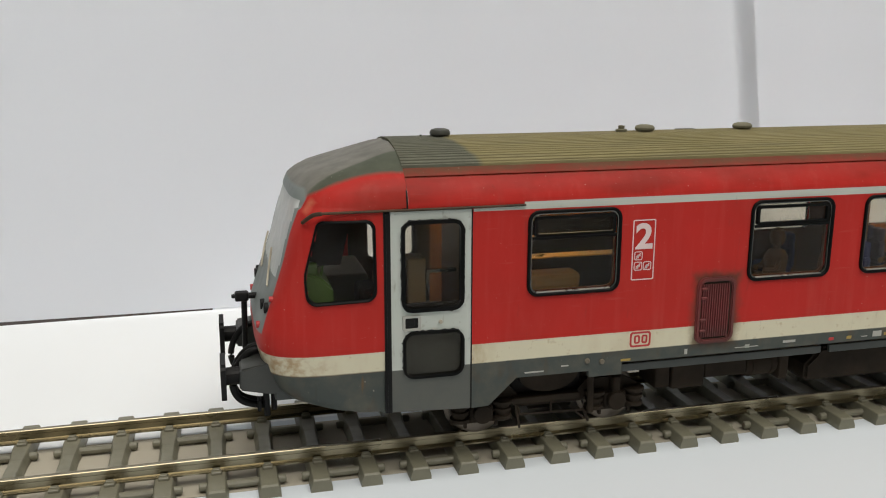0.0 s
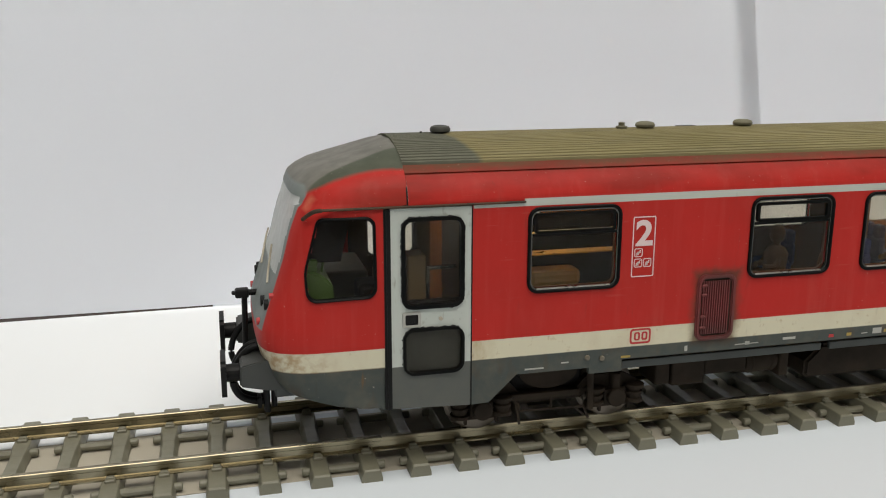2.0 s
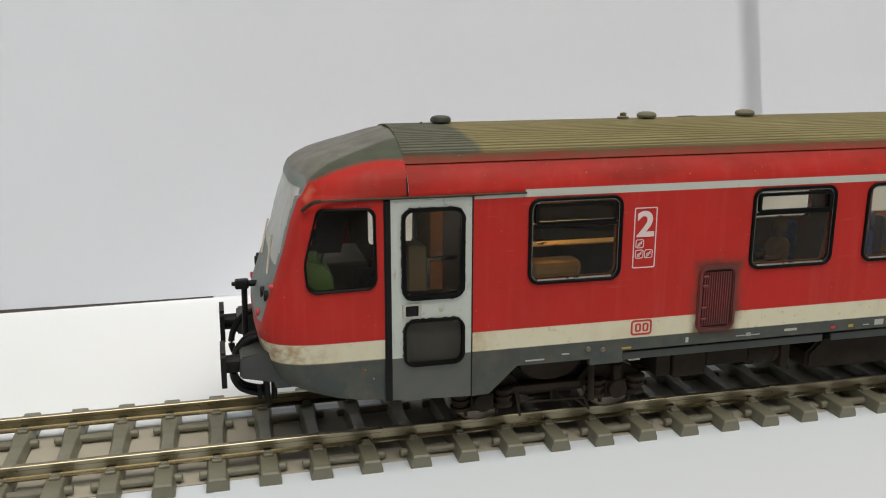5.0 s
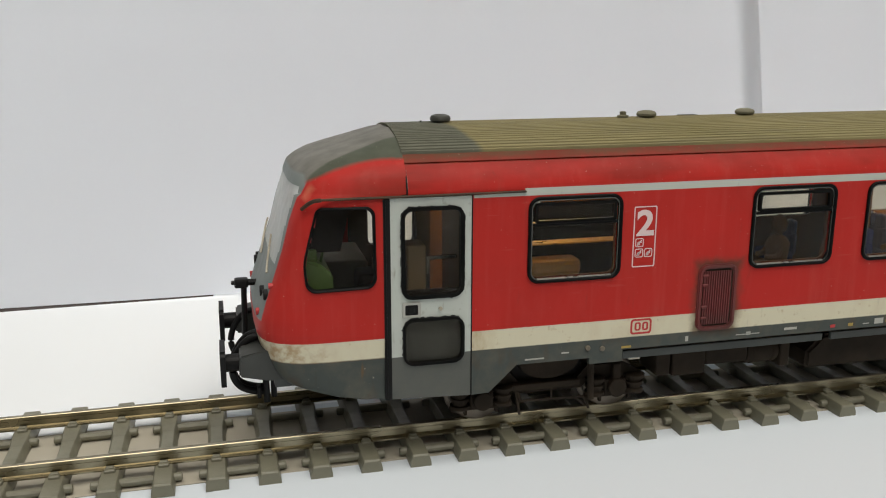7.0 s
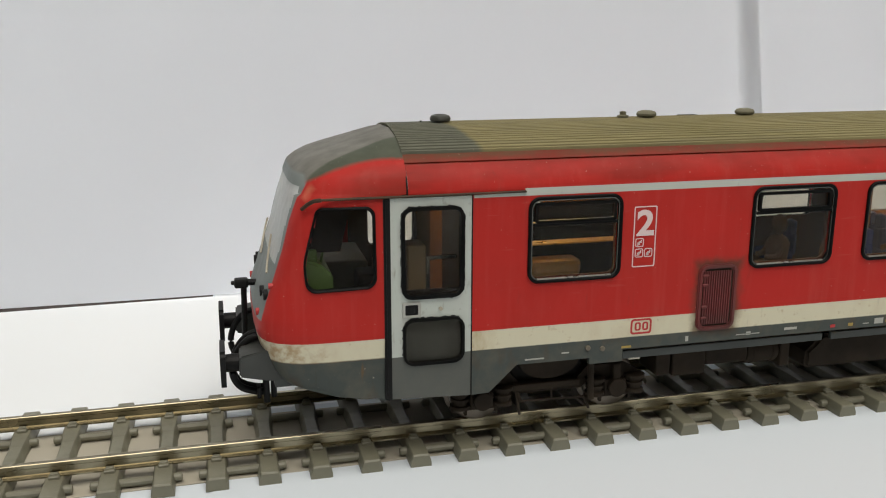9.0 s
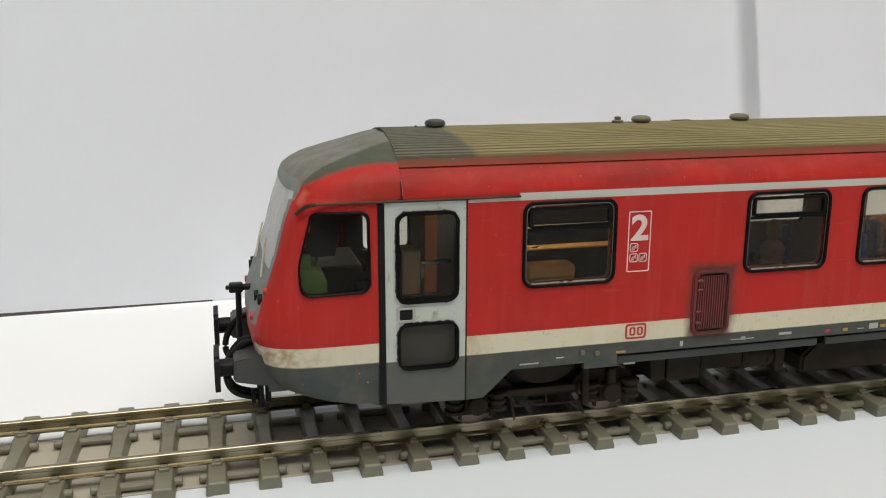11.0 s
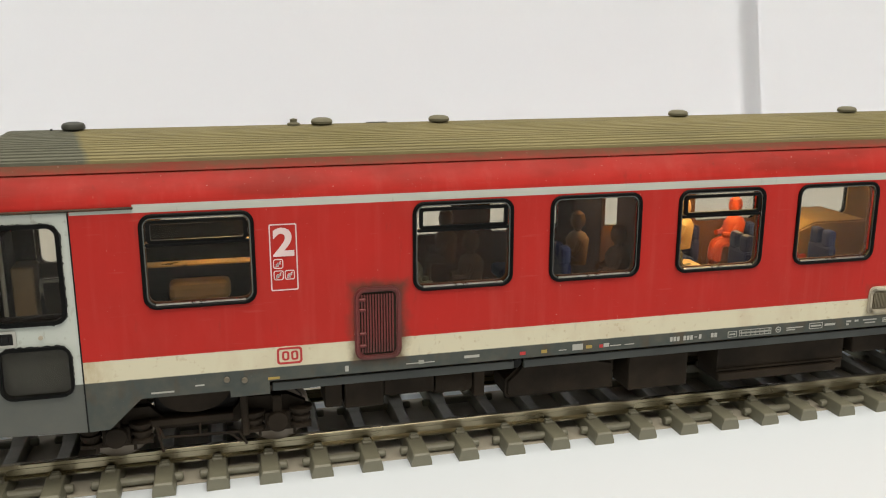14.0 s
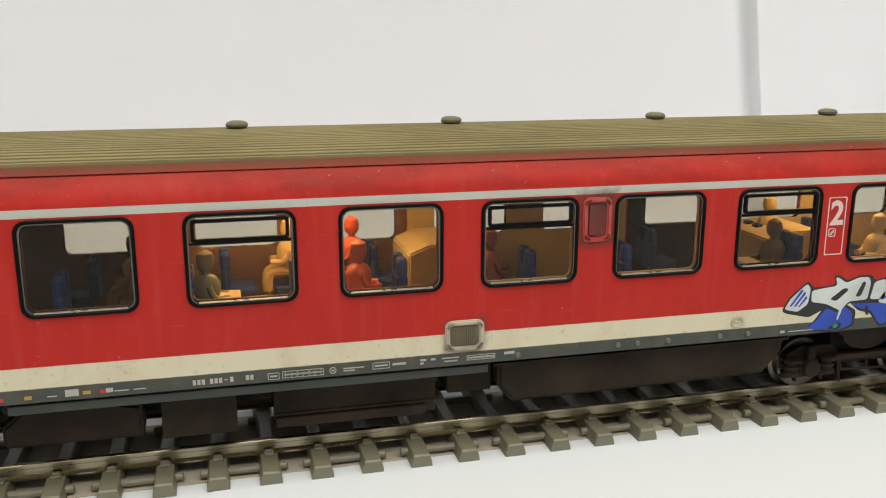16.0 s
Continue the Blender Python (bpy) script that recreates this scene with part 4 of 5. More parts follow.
def underframe():
    bm = bmesh.new()
    box(bm, 2.0, END - 1, -13.6, 13.6, 10.9, 12.4)
    part("floor_pan", bm, UNDER, car, "dark floor pan")
    bm = bmesh.new()
    box(bm, 46.0, 190.0, -5.5, 5.5, 5.2, 10.9, 0.4)
    part("drive_casing", bm, UNDER, car, "dark drive casing along the middle")
    for a, b in ((36.4, 72.2), (73.8, 140.0)):
        for sy in (-1, 1):
            bm = bmesh.new()
            y0, y1 = sorted((sy * 15.6, sy * 14.9))
            box(bm, a, b, y0, y1, 10.2, 11.5, 0.1, 1)
            part("lower_sill", bm, SILL, car, "thin grey lower sill")
    for sy in (-1, 1):
        y0, y1 = sorted((sy * 12.4, sy * 6.5))
        o = sy * 12.4

        def unit(name, x0, x1, z0, z1, label, bev=0.3):
            b = bmesh.new()
            box(b, x0, x1, y0, y1, z0, z1, bev)
            return part(name, b, UNDER, car, label)
        unit("battery_box", 44.0, 46.6, 5.4, 11, "small brown equipment box")
        unit("equipment_box", 47.0, 52.9, 5.0, 10.6, "brown equipment box")
        unit("equipment_box", 52.9, 60.6, 6.4, 11, "dark flat equipment box")
        b = bmesh.new()
        cyl(b, (60.8, sy * 10.0, 7.6), (66.8, sy * 10.0, 7.6), 2.3, 20, bev=0.4)
        for x in (62.0, 65.5):
            cyl(b, (x, sy * 10.0, 7.6), (x + 0.35, sy * 10.0, 7.6), 2.4, 20)
        part("air_tank", b, UNDER, car, "brown round air tank", True)
        b = bmesh.new()
        box(b, 66.9, 68.6, y0, y1, 4.9, 11, 0.2)
        part("tank_bracket", b, UNDER, car)
        b = bmesh.new()
        prism(b, [(72.0, 4.6), (72.6, 4.0), (90.2, 4.0), (90.2, 8.8), (84.5, 8.8), (84.5, 9.8), (82.5, 9.8), (82.5, 8.8), (77.5, 8.8), (77.5, 9.8), (75.5, 9.8), (75.5, 8.8), (74.0, 8.8), (72.0, 7.0)], y0, y1)
        bmesh.ops.bevel(b, geom=[e for e in b.edges if abs(e.verts[0].co.y - e.verts[1].co.y) < 0.1 and abs(e.verts[0].co.y - o) < 0.1], offset=0.5, segments=3, affect="EDGES")
        part("fuel_tank", b, UNDER, car, "brown fuel tank with hanger lugs")
        for x in (73.4, 88.8):
            b = bmesh.new()
            cyl(b, (x, sy * 12.9, 10.1), (x, sy * 11.0, 10.1), 1.0, 16, bev=0.2)
            cyl(b, (x, sy * 13.1, 10.1), (x, sy * 12.8, 10.1), 0.5, 12)
            part("filler_cap", b, BLACK, car, "black round filler cap")
        unit("radiator_box", 92.8, 103.2, 3.3, 11, "brown square radiator box", 0.2)
        b = bmesh.new()
        prism(b, [(108.6, 3.6), (132.6, 3.6), (132.6, 11), (108.6, 11)], y0, y1)
        casing = part("engine_casing", b, UNDER, car, "long dark brown engine casing")
        for z in (5.2, 9.2):
            b = bmesh.new()
            box(b, 108.6, 132.6, *sorted((o, o + sy * 0.35)), z, z + 0.3)
            part("casing_rib", b, UNDER, casing)
        b = bmesh.new()
        box(b, 108.6, 131.0, *sorted((o - sy * 1, o + sy * 0.8)), 3.5, 4.9, 0.2)
        part("casing_foot", b, UNDER, casing)
        unit("equipment_box", 134.5, 141.5, 6.0, 11, "dark equipment box")
        b = bmesh.new()
        prism(b, [(142.0, 7.2), (144.5, 4.4), (188.0, 4.9), (191.3, 8.8), (191.3, 11.9), (142.0, 11.9)], sy * 14.4, sy * 6.5)
        bmesh.ops.bevel(b, geom=[e for e in b.edges if abs(e.verts[0].co.y - sy * 14.4) < 0.1 and abs(e.verts[1].co.y - sy * 14.4) < 0.1], offset=0.6, segments=3, affect="EDGES")
        box(b, 141.0, 191.6, *sorted((sy * 15.2, sy * 13)), 10.9, 11.3)
        part("muffler_trough", b, UNDER, car, "long brown trough below the sill")


underframe()
WHEELS = []


def bogie(xc):
    """A two-axle bogie with wheels, springs, axle boxes and brake rigging."""
    b = tagged(new("bogie"))
    b.parent = car
    b.location.x = xc * MM
    h = 11.15
    for sy in (-1, 1):
        o = sy * 11.6
        bm = bmesh.new()
        y0, y1 = sorted((o, o - sy * 1.2))
        prism(bm, [(-h - 4.2, 6.6), (-h - 1.5, 8.0), (-6.5, 8.0), (-4.5, 5.9), (4.5, 5.9), (6.5, 8.0), (h + 1.5, 8.0), (h + 4.2, 6.6), (h + 3.6, 5.6), (h - 4.5, 5.4), (5.5, 4.4), (-5.5, 4.4), (-h + 4.5, 5.4), (-h - 3.6, 5.6)], y0, y1)
        part("side_frame", bm, UNDER, b, "dark brown bogie side frame")
        bm = bmesh.new()
        box(bm, -6.4, 4.9, *sorted((o - sy * 2.0, o + sy * 1.2)), 5.3, 6.3, 0.15)
        tube(bm, [(-5.8, o + sy * 0.9, 5.6), (-5.0, o + sy * 0.9, 1.3)], 0.22, 6)
        tube(bm, [(-6.6, o + sy * 0.9, 6.2), (-5.2, o + sy * 0.9, 4.6), (-4.9, o + sy * 0.9, 3.4)], 0.25, 6)
        tube(bm, [(-5.0, o + sy * 0.9, 3.5), (5.6, o + sy * 0.9, 3.2)], 0.2, 6)
        tube(bm, [(0.2, o + sy * 0.9, 5.6), (0.2, o + sy * 0.9, 3.4)], 0.16, 6)
        tube(bm, [(5.6, o + sy * 0.9, 3.4), (6.6, o + sy * 0.9, 1.2)], 0.22, 6)
        tube(bm, [(4.2, o + sy * 0.9, 3.2), (5.8, o + sy * 0.9, 1.8)], 0.18, 6)
        part("brake_rigging", bm, UNDER, b, "thin brown brake rigging")
        bm = bmesh.new()
        cyl(bm, (6.4, o + sy * 1.5, 10.8), (6.6, o + sy * 1.5, 3.0), 0.55, 10)
        part("damper", bm, UNDER, b)
        bm = bmesh.new()
        sec = [(4.9 * math.cos(a), 9.9 + 3.0 * math.sin(a)) for a in [math.pi + math.pi * i / 18 for i in range(19)]]
        prism(bm, [(x - 0.3, z) for x, z in sec], *sorted((o + sy * 0.9, o - sy * 5)))
        box(bm, -6.3, 5.0, *sorted((o + sy * 1.4, o - sy * 4)), 9.9, 10.9, 0.15)
        part("air_spring", bm, UNDER, b, "round-bellied brown air spring")
        for ax in (-h, h):
            bm = bmesh.new()
            cyl(bm, (ax, o + sy * 1.9, 4.4), (ax, o - sy * 0.8, 4.4), 1.55, 18, bev=0.25)
            box(bm, ax - 1.9, ax + 1.9, *sorted((o + sy * 0.9, o - sy * 0.8)), 3.0, 5.6, 0.3)
            box(bm, ax - 0.7, ax + 0.7, *sorted((o + sy * 1.4, o - sy * 0.8)), 5.4, 8.4, 0.3)
            part("axle_box", bm, UNDER, b, "round-capped axle box")
            for dx in (-3.4, 3.4):
                bm = bmesh.new()
                lathe(bm, [(1.55, 3.2), (1.55, 3.7), (1.15, 3.8), (1.15, 4.3), (1.45, 4.4), (1.45, 4.9), (1.15, 5.0), (1.15, 5.5), (1.7, 5.6), (1.7, 6.1), (1.2, 6.2)], (ax + dx, o + sy * 0.3, 0), 16)
                part("coil_spring", bm, UNDER, b)
            bm = bmesh.new()
            box(bm, ax - 4.9, ax + 4.9, *sorted((o + sy * 0.8, o - sy * 0.6)), 2.75, 3.15, 0.1)
            for dx in (-2.6, 2.4):
                box(bm, ax + dx - 0.2, ax + dx + 0.2, *sorted((o + sy * 1.0, o + sy * 0.3)), 2.1, 3.3)
            part("spring_plank", bm, UNDER, b)
    bm = bmesh.new()
    box(bm, -6, 6, -10.5, 10.5, 5.5, 10.8, 0.3)
    part("bolster", bm, DARK_IN, b)
    for ax in (-h, h):
        bm = bmesh.new()
        prof = [(0.9, -10.2), (0.9, -9.9), (3.9, -9.9), (4.4, -9.7), (4.35, -8.2), (5.0, -7.9), (5.0, -7.4), (3.6, -7.2), (1.2, -7.2), (0.8, -6.8), (0.8, 6.8), (1.2, 7.2), (3.6, 7.2), (5.0, 7.4), (5.0, 7.9), (4.35, 8.2), (4.4, 9.7), (3.9, 9.9), (0.9, 9.9), (0.9, 10.2)]
        rows = [[bm.verts.new((r * math.cos(2 * math.pi * k / 36), y, r * math.sin(2 * math.pi * k / 36))) for k in range(36)] for r, y in prof]
        for p, q in zip(rows, rows[1:]):
            for k in range(36):
                bm.faces.new((p[k], p[(k + 1) % 36], q[(k + 1) % 36], q[k]))
        bm.faces.new(rows[0])
        bm.faces.new(rows[-1][::-1])
        for y in (-10.05, 10.05):
            for k in range(4):
                a = k * math.pi / 2
                cyl(bm, (2.3 * math.cos(a), y - 0.2, 2.3 * math.sin(a)), (2.3 * math.cos(a), y + 0.2, 2.3 * math.sin(a)), 0.4, 8)
        w = part("wheelset", bm, WHEEL, b, "steel wheelset with dark discs", True)
        w.location = (ax * MM, 0, 4.4 * MM)
        WHEELS.append((w, ax))


bogie(25.9)
bogie(209.4)

# ---- prints, grilles and hatches on the near side ----


def font_mesh(text, size):
    c = bpy.data.curves.new("lettering", "FONT")
    c.body, c.size, c.resolution_u, c.offset = text, size, 4, size * 0.03
    ob = bpy.data.objects.new("lettering", c)
    scene.collection.objects.link(ob)
    bpy.context.view_layer.update()
    me = bpy.data.meshes.new_from_object(ob.evaluated_get(bpy.context.evaluated_depsgraph_get()))
    bpy.data.objects.remove(ob)
    return me


def lettering(text, x, z, size, wide, material, parent):
    """Printed characters on the near side; x, z: lower left corner; wide: width in mm."""
    me = font_mesh(text, size)
    xs = [v.co.x for v in me.vertices]
    zs = [v.co.y for v in me.vertices]
    k = wide / (max(xs) - min(xs))
    kz = size / (max(zs) - min(zs))
    for v in me.vertices:
        v.co = Vector(((x + (v.co.x - min(xs)) * k) * MM, (-HALF - 0.07) * MM, (z + (v.co.y - min(zs)) * kz) * MM))
    me.materials.append(material)
    ob = new("printed_number", me)
    ob.parent = parent
    ob["label"] = "printed number " + text
    return ob


YP = -HALF - 0.05


def plate(bm, x0, x1, z0, z1, out=0.05):
    box(bm, x0, x1, -HALF - out, -HALF + 0.1, z0, z1)


def class_sign(x0, x1, z0, z1, icons):
    bm = bmesh.new()
    ring(bm, rr(x0, x1, z0, z1, 0.25), rr(x0 + 0.16, x1 - 0.16, z0 + 0.16, z1 - 0.16, 0.15), YP, -HALF + 0.1)
    s = part("class_sign", bm, PINK, car, "white outlined second class sign")
    h = z1 - z0
    lettering("2", x0 + 0.45, z1 - 0.5 - h * 0.43, h * 0.43, (x1 - x0) - 0.85, PINK, s)
    for ix, iz in icons:
        bm = bmesh.new()
        ring(bm, rr(ix, ix + 1.35, iz, iz + 1.35, 0.3), rr(ix + 0.12, ix + 1.23, iz + 0.12, iz + 1.23, 0.2), YP, -HALF + 0.1)
        part("pictogram_frame", bm, PINK, s)
        bm = bmesh.new()
        plate(bm, ix + 0.35, ix + 0.75, iz + 0.3, iz + 0.7)
        plate(bm, ix + 0.5, ix + 1.0, iz + 0.6, iz + 0.85)
        prism(bm, [(ix + 0.25, iz + 0.25), (ix + 0.4, iz + 0.2), (ix + 1.1, iz + 1.05), (ix + 0.95, iz + 1.1)], YP, -HALF + 0.1)
        part("pictogram", bm, PINK, s)


def grille(x0, x1, z0, z1, slats, frame_mat, slat_mat, label, smear=True):
    bm = bmesh.new()
    r = min(x1 - x0, z1 - z0) * 0.22
    ring(bm, rr(x0, x1, z0, z1, r), rr(x0 + 0.75, x1 - 0.75, z0 + 0.75, z1 - 0.75, r * 0.6), -HALF - 0.4, -HALF + 0.2)
    bmesh.ops.bevel(bm, geom=[e for e in bm.edges if all(v.co.y < -HALF - 0.3 for v in e.verts)], offset=0.2, segments=2, affect="EDGES")
    g = part("grille", bm, frame_mat, car, label, True)
    bm = bmesh.new()
    prism(bm, rr(x0 + 0.7, x1 - 0.7, z0 + 0.7, z1 - 0.7, r * 0.6), -HALF - 0.04, -HALF + 0.1)
    part("backing", bm, UNDER if slats == 12 else slat_mat, g)
    w = (x1 - x0 - 1.9) / slats
    first = None
    for k in range(slats):
        if first is None:
            bm = bmesh.new()
            box(bm, 0, w * 0.55, -HALF - 0.3, -HALF, z0 + 1.1, z1 - 1.1)
            first = part("slat", bm, slat_mat, g)
            first.location.x = (x0 + 0.95) * MM
        else:
            share("slat", first, g, x0 + 0.95 + k * w)
    return g


def prints():
    class_sign(36.8, 40.5, 25.1, 34.4, [(37.2, 28.2), (37.2, 26.6), (38.7, 26.6)])
    class_sign(195.6, 198.9, 25.2, 34.6, [(196.0, 28.2)])
    # outlined red mark on the cream band, drawn as plain bars
    bm = bmesh.new()
    ring(bm, rr(37.15, 40.65, 14.4, 16.85, 0.5), rr(37.45, 40.35, 14.7, 16.55, 0.3), YP, -HALF + 0.1)
    mark = part("outlined_mark", bm, SIGN_RED, car, "red outlined emblem on the cream band")
    for x in (37.85, 39.1):
        bm = bmesh.new()
        ring(bm, rr(x, x + 1.0, 14.95, 16.3, 0.35), rr(x + 0.3, x + 0.7, 15.2, 16.05, 0.15), YP, -HALF + 0.1)
        part("emblem_bar", bm, SIGN_RED, mark)
    # vehicle number and small lettering as bars on the sill
    for x, w, z, h, mat in ((97.5, 0.42, 12.6, 0.72, PALE), (98.1, 0.42, 12.6, 0.72, PALE), (98.7, 0.42, 12.6, 0.72, PALE), (99.8, 0.42, 12.62, 0.72, PALE), (100.4, 0.42, 12.62, 0.72, PALE), (101.0, 0.42, 12.62, 0.72, PALE), (101.7, 0.45, 12.95, 0.12, PALE), (102.5, 0.42, 12.65, 0.72, PALE), (104.6, 0.45, 12.7, 0.7, PALE), (105.2, 0.45, 12.7, 0.7, PALE),
                            (20.2, 3.0, 11.75, 0.22, PALE), (26.0, 1.2, 12.3, 0.2, PALE), (46.6, 0.5, 12.5, 0.85, PALE), (55.5, 4.2, 12.75, 0.14, PALE), (57.3, 0.8, 12.65, 0.55, PALE),
                            (64.2, 2.3, 12.9, 0.4, PALE), (35.8, 1.6, 12.3, 0.35, YELLOW), (79.0, 1.2, 12.75, 0.12, PALE), (81.2, 1.7, 12.6, 0.95, PALE), (83.4, 1.0, 12.7, 0.5, YELLOW), (72.8, 0.9, 12.6, 0.5, SIGN_RED), (76.2, 0.9, 12.6, 0.5, YELLOW),
                            (85.6, 0.6, 12.65, 0.5, SIGN_RED), (86.3, 0.9, 12.7, 0.6, PALE), (87.4, 1.8, 12.75, 0.14, PALE), (89.8, 1.6, 12.75, 0.12, PALE),
                            (109.8, 5.5, 12.95, 0.08, PALE), (118.2, 3.0, 13.05, 0.16, PALE), (118.2, 1.6, 12.7, 0.16, PALE), (125.3, 2.0, 12.95, 0.35, PALE), (129.4, 0.9, 13.2, 0.3, PALE),
                            (131.0, 0.7, 13.2, 0.3, PALE), (129.4, 0.5, 12.7, 0.3, PALE), (132.6, 2.6, 13.25, 0.2, PALE), (133.0, 2.0, 12.75, 0.2, PALE), (142.2, 1.6, 13.15, 0.4, PALE), (189.0, 0.8, 12.6, 0.4, PALE), (190.5, 4.5, 12.7, 0.14, PALE)):
        bm = bmesh.new()
        plate(bm, x, x + w, z, z + h)
        part("print_bar", bm, mat, car)
    for x0, x1, z0, z1, cells in ((107.6, 109.2, 12.4, 13.4, 0), (109.6, 115.4, 12.45, 13.5, 7), (122.4, 124.9, 12.6, 13.6, 0), (136.4, 140.8, 12.7, 13.5, 9)):
        bm = bmesh.new()
        ring(bm, rr(x0, x1, z0, z1, 0.05, 1), rr(x0 + 0.09, x1 - 0.09, z0 + 0.09, z1 - 0.09, 0.04, 1), YP, -HALF + 0.1)
        t = part("print_table", bm, PALE, car, "white ruled lettering table")
        for k in range(cells):
            bm = bmesh.new()
            plate(bm, x0 + (x1 - x0) * (k + 0.45) / cells, x0 + (x1 - x0) * (k + 0.45) / cells + 0.1, z0, z1 - 0.3 * (k % 2))
            part("print_rule", bm, PALE, t)
        bm = bmesh.new()
        plate(bm, x0 + 0.3, x1 - 0.3, (z0 + z1) / 2 - 0.12, (z0 + z1) / 2 + 0.12)
        part("print_rule", bm, PALE, t)
    bm = bmesh.new()
    c = [(116.7 + 0.5 * math.cos(a), 13.0 + 0.5 * math.sin(a)) for a in [2 * math.pi * i / 16 for i in range(16)]]
    ring(bm, c, [(116.7 + (x - 116.7) * 0.75, 13.0 + (z - 13.0) * 0.75) for x, z in c], YP, -HALF + 0.1)
    plate(bm, 116.5, 116.9, 12.9, 13.1)
    part("print_circle", bm, PALE, car)
    # grilles, hatch, filler ring and rivets
    grille(48.1, 54.8, 14.0, 24.8, 12, DARK_RED, DARK_RED, "grimy dark red louvred grille")
    grille(153.9, 158.4, 29.6, 36.3, 1, RED_TRIM, DARK_RED, "red framed shallow vent")
    grille(133.1, 139.0, 14.3, 19.0, 14, DULL, HATCH, "weathered pale-framed hatch")
    for dz in (16.0, 17.8, 21.3, 22.8):
        bm = bmesh.new()
        box(bm, 48.7, 49.7, -HALF - 0.55, -HALF - 0.2, dz, dz + 0.45, 0.1, 1)
        part("hinge", bm, DARK_RED, car)
    bm = bmesh.new()
    c = [(181.0 + 1.2 * math.cos(a), 15.1 + 1.05 * math.sin(a)) for a in [2 * math.pi * i / 24 for i in range(24)]]
    ring(bm, c, [(181.0 + (x - 181) * 0.72, 15.1 + (z - 15.1) * 0.72) for x, z in c], -HALF - 0.2, -HALF + 0.1)
    box(bm, 180.3, 181.6, -HALF - 0.15, -HALF, 14.9, 15.35, 0.05, 1)
    part("filler_ring", bm, DULL, car, "dirty cream round filler ring")
    first = None
    for x, z in ((30.2, 12.9), (32.6, 12.6), (144.3, 12.9), (160.5, 13.1), (163.8, 13.1), (169.0, 13.1), (178.0, 13.1), (183.0, 13.1)):
        if first is None:
            bm = bmesh.new()
            cyl(bm, (0, -HALF - 0.35, 0), (0, -HALF + 0.1, 0), 0.42, 10, bev=0.12)
            first = part("rivet", bm, RIVET, car)
            first.location = (x * MM, 0, z * MM)
        else:
            share("rivet", first, car, x, 0, z)


RIVET = plain("dirty_rivet", (0.15, 0.13, 0.095), 0.6, var=0.4)
RED_TRIM = plain("scuffed_red_trim", (0.40, 0.03, 0.028), 0.4, var=0.35, dirt=(0.5, 0.2, 0.17))
HATCH = plain("brown_hatch_mesh", (0.17, 0.145, 0.095), 0.7, var=0.35)
prints()


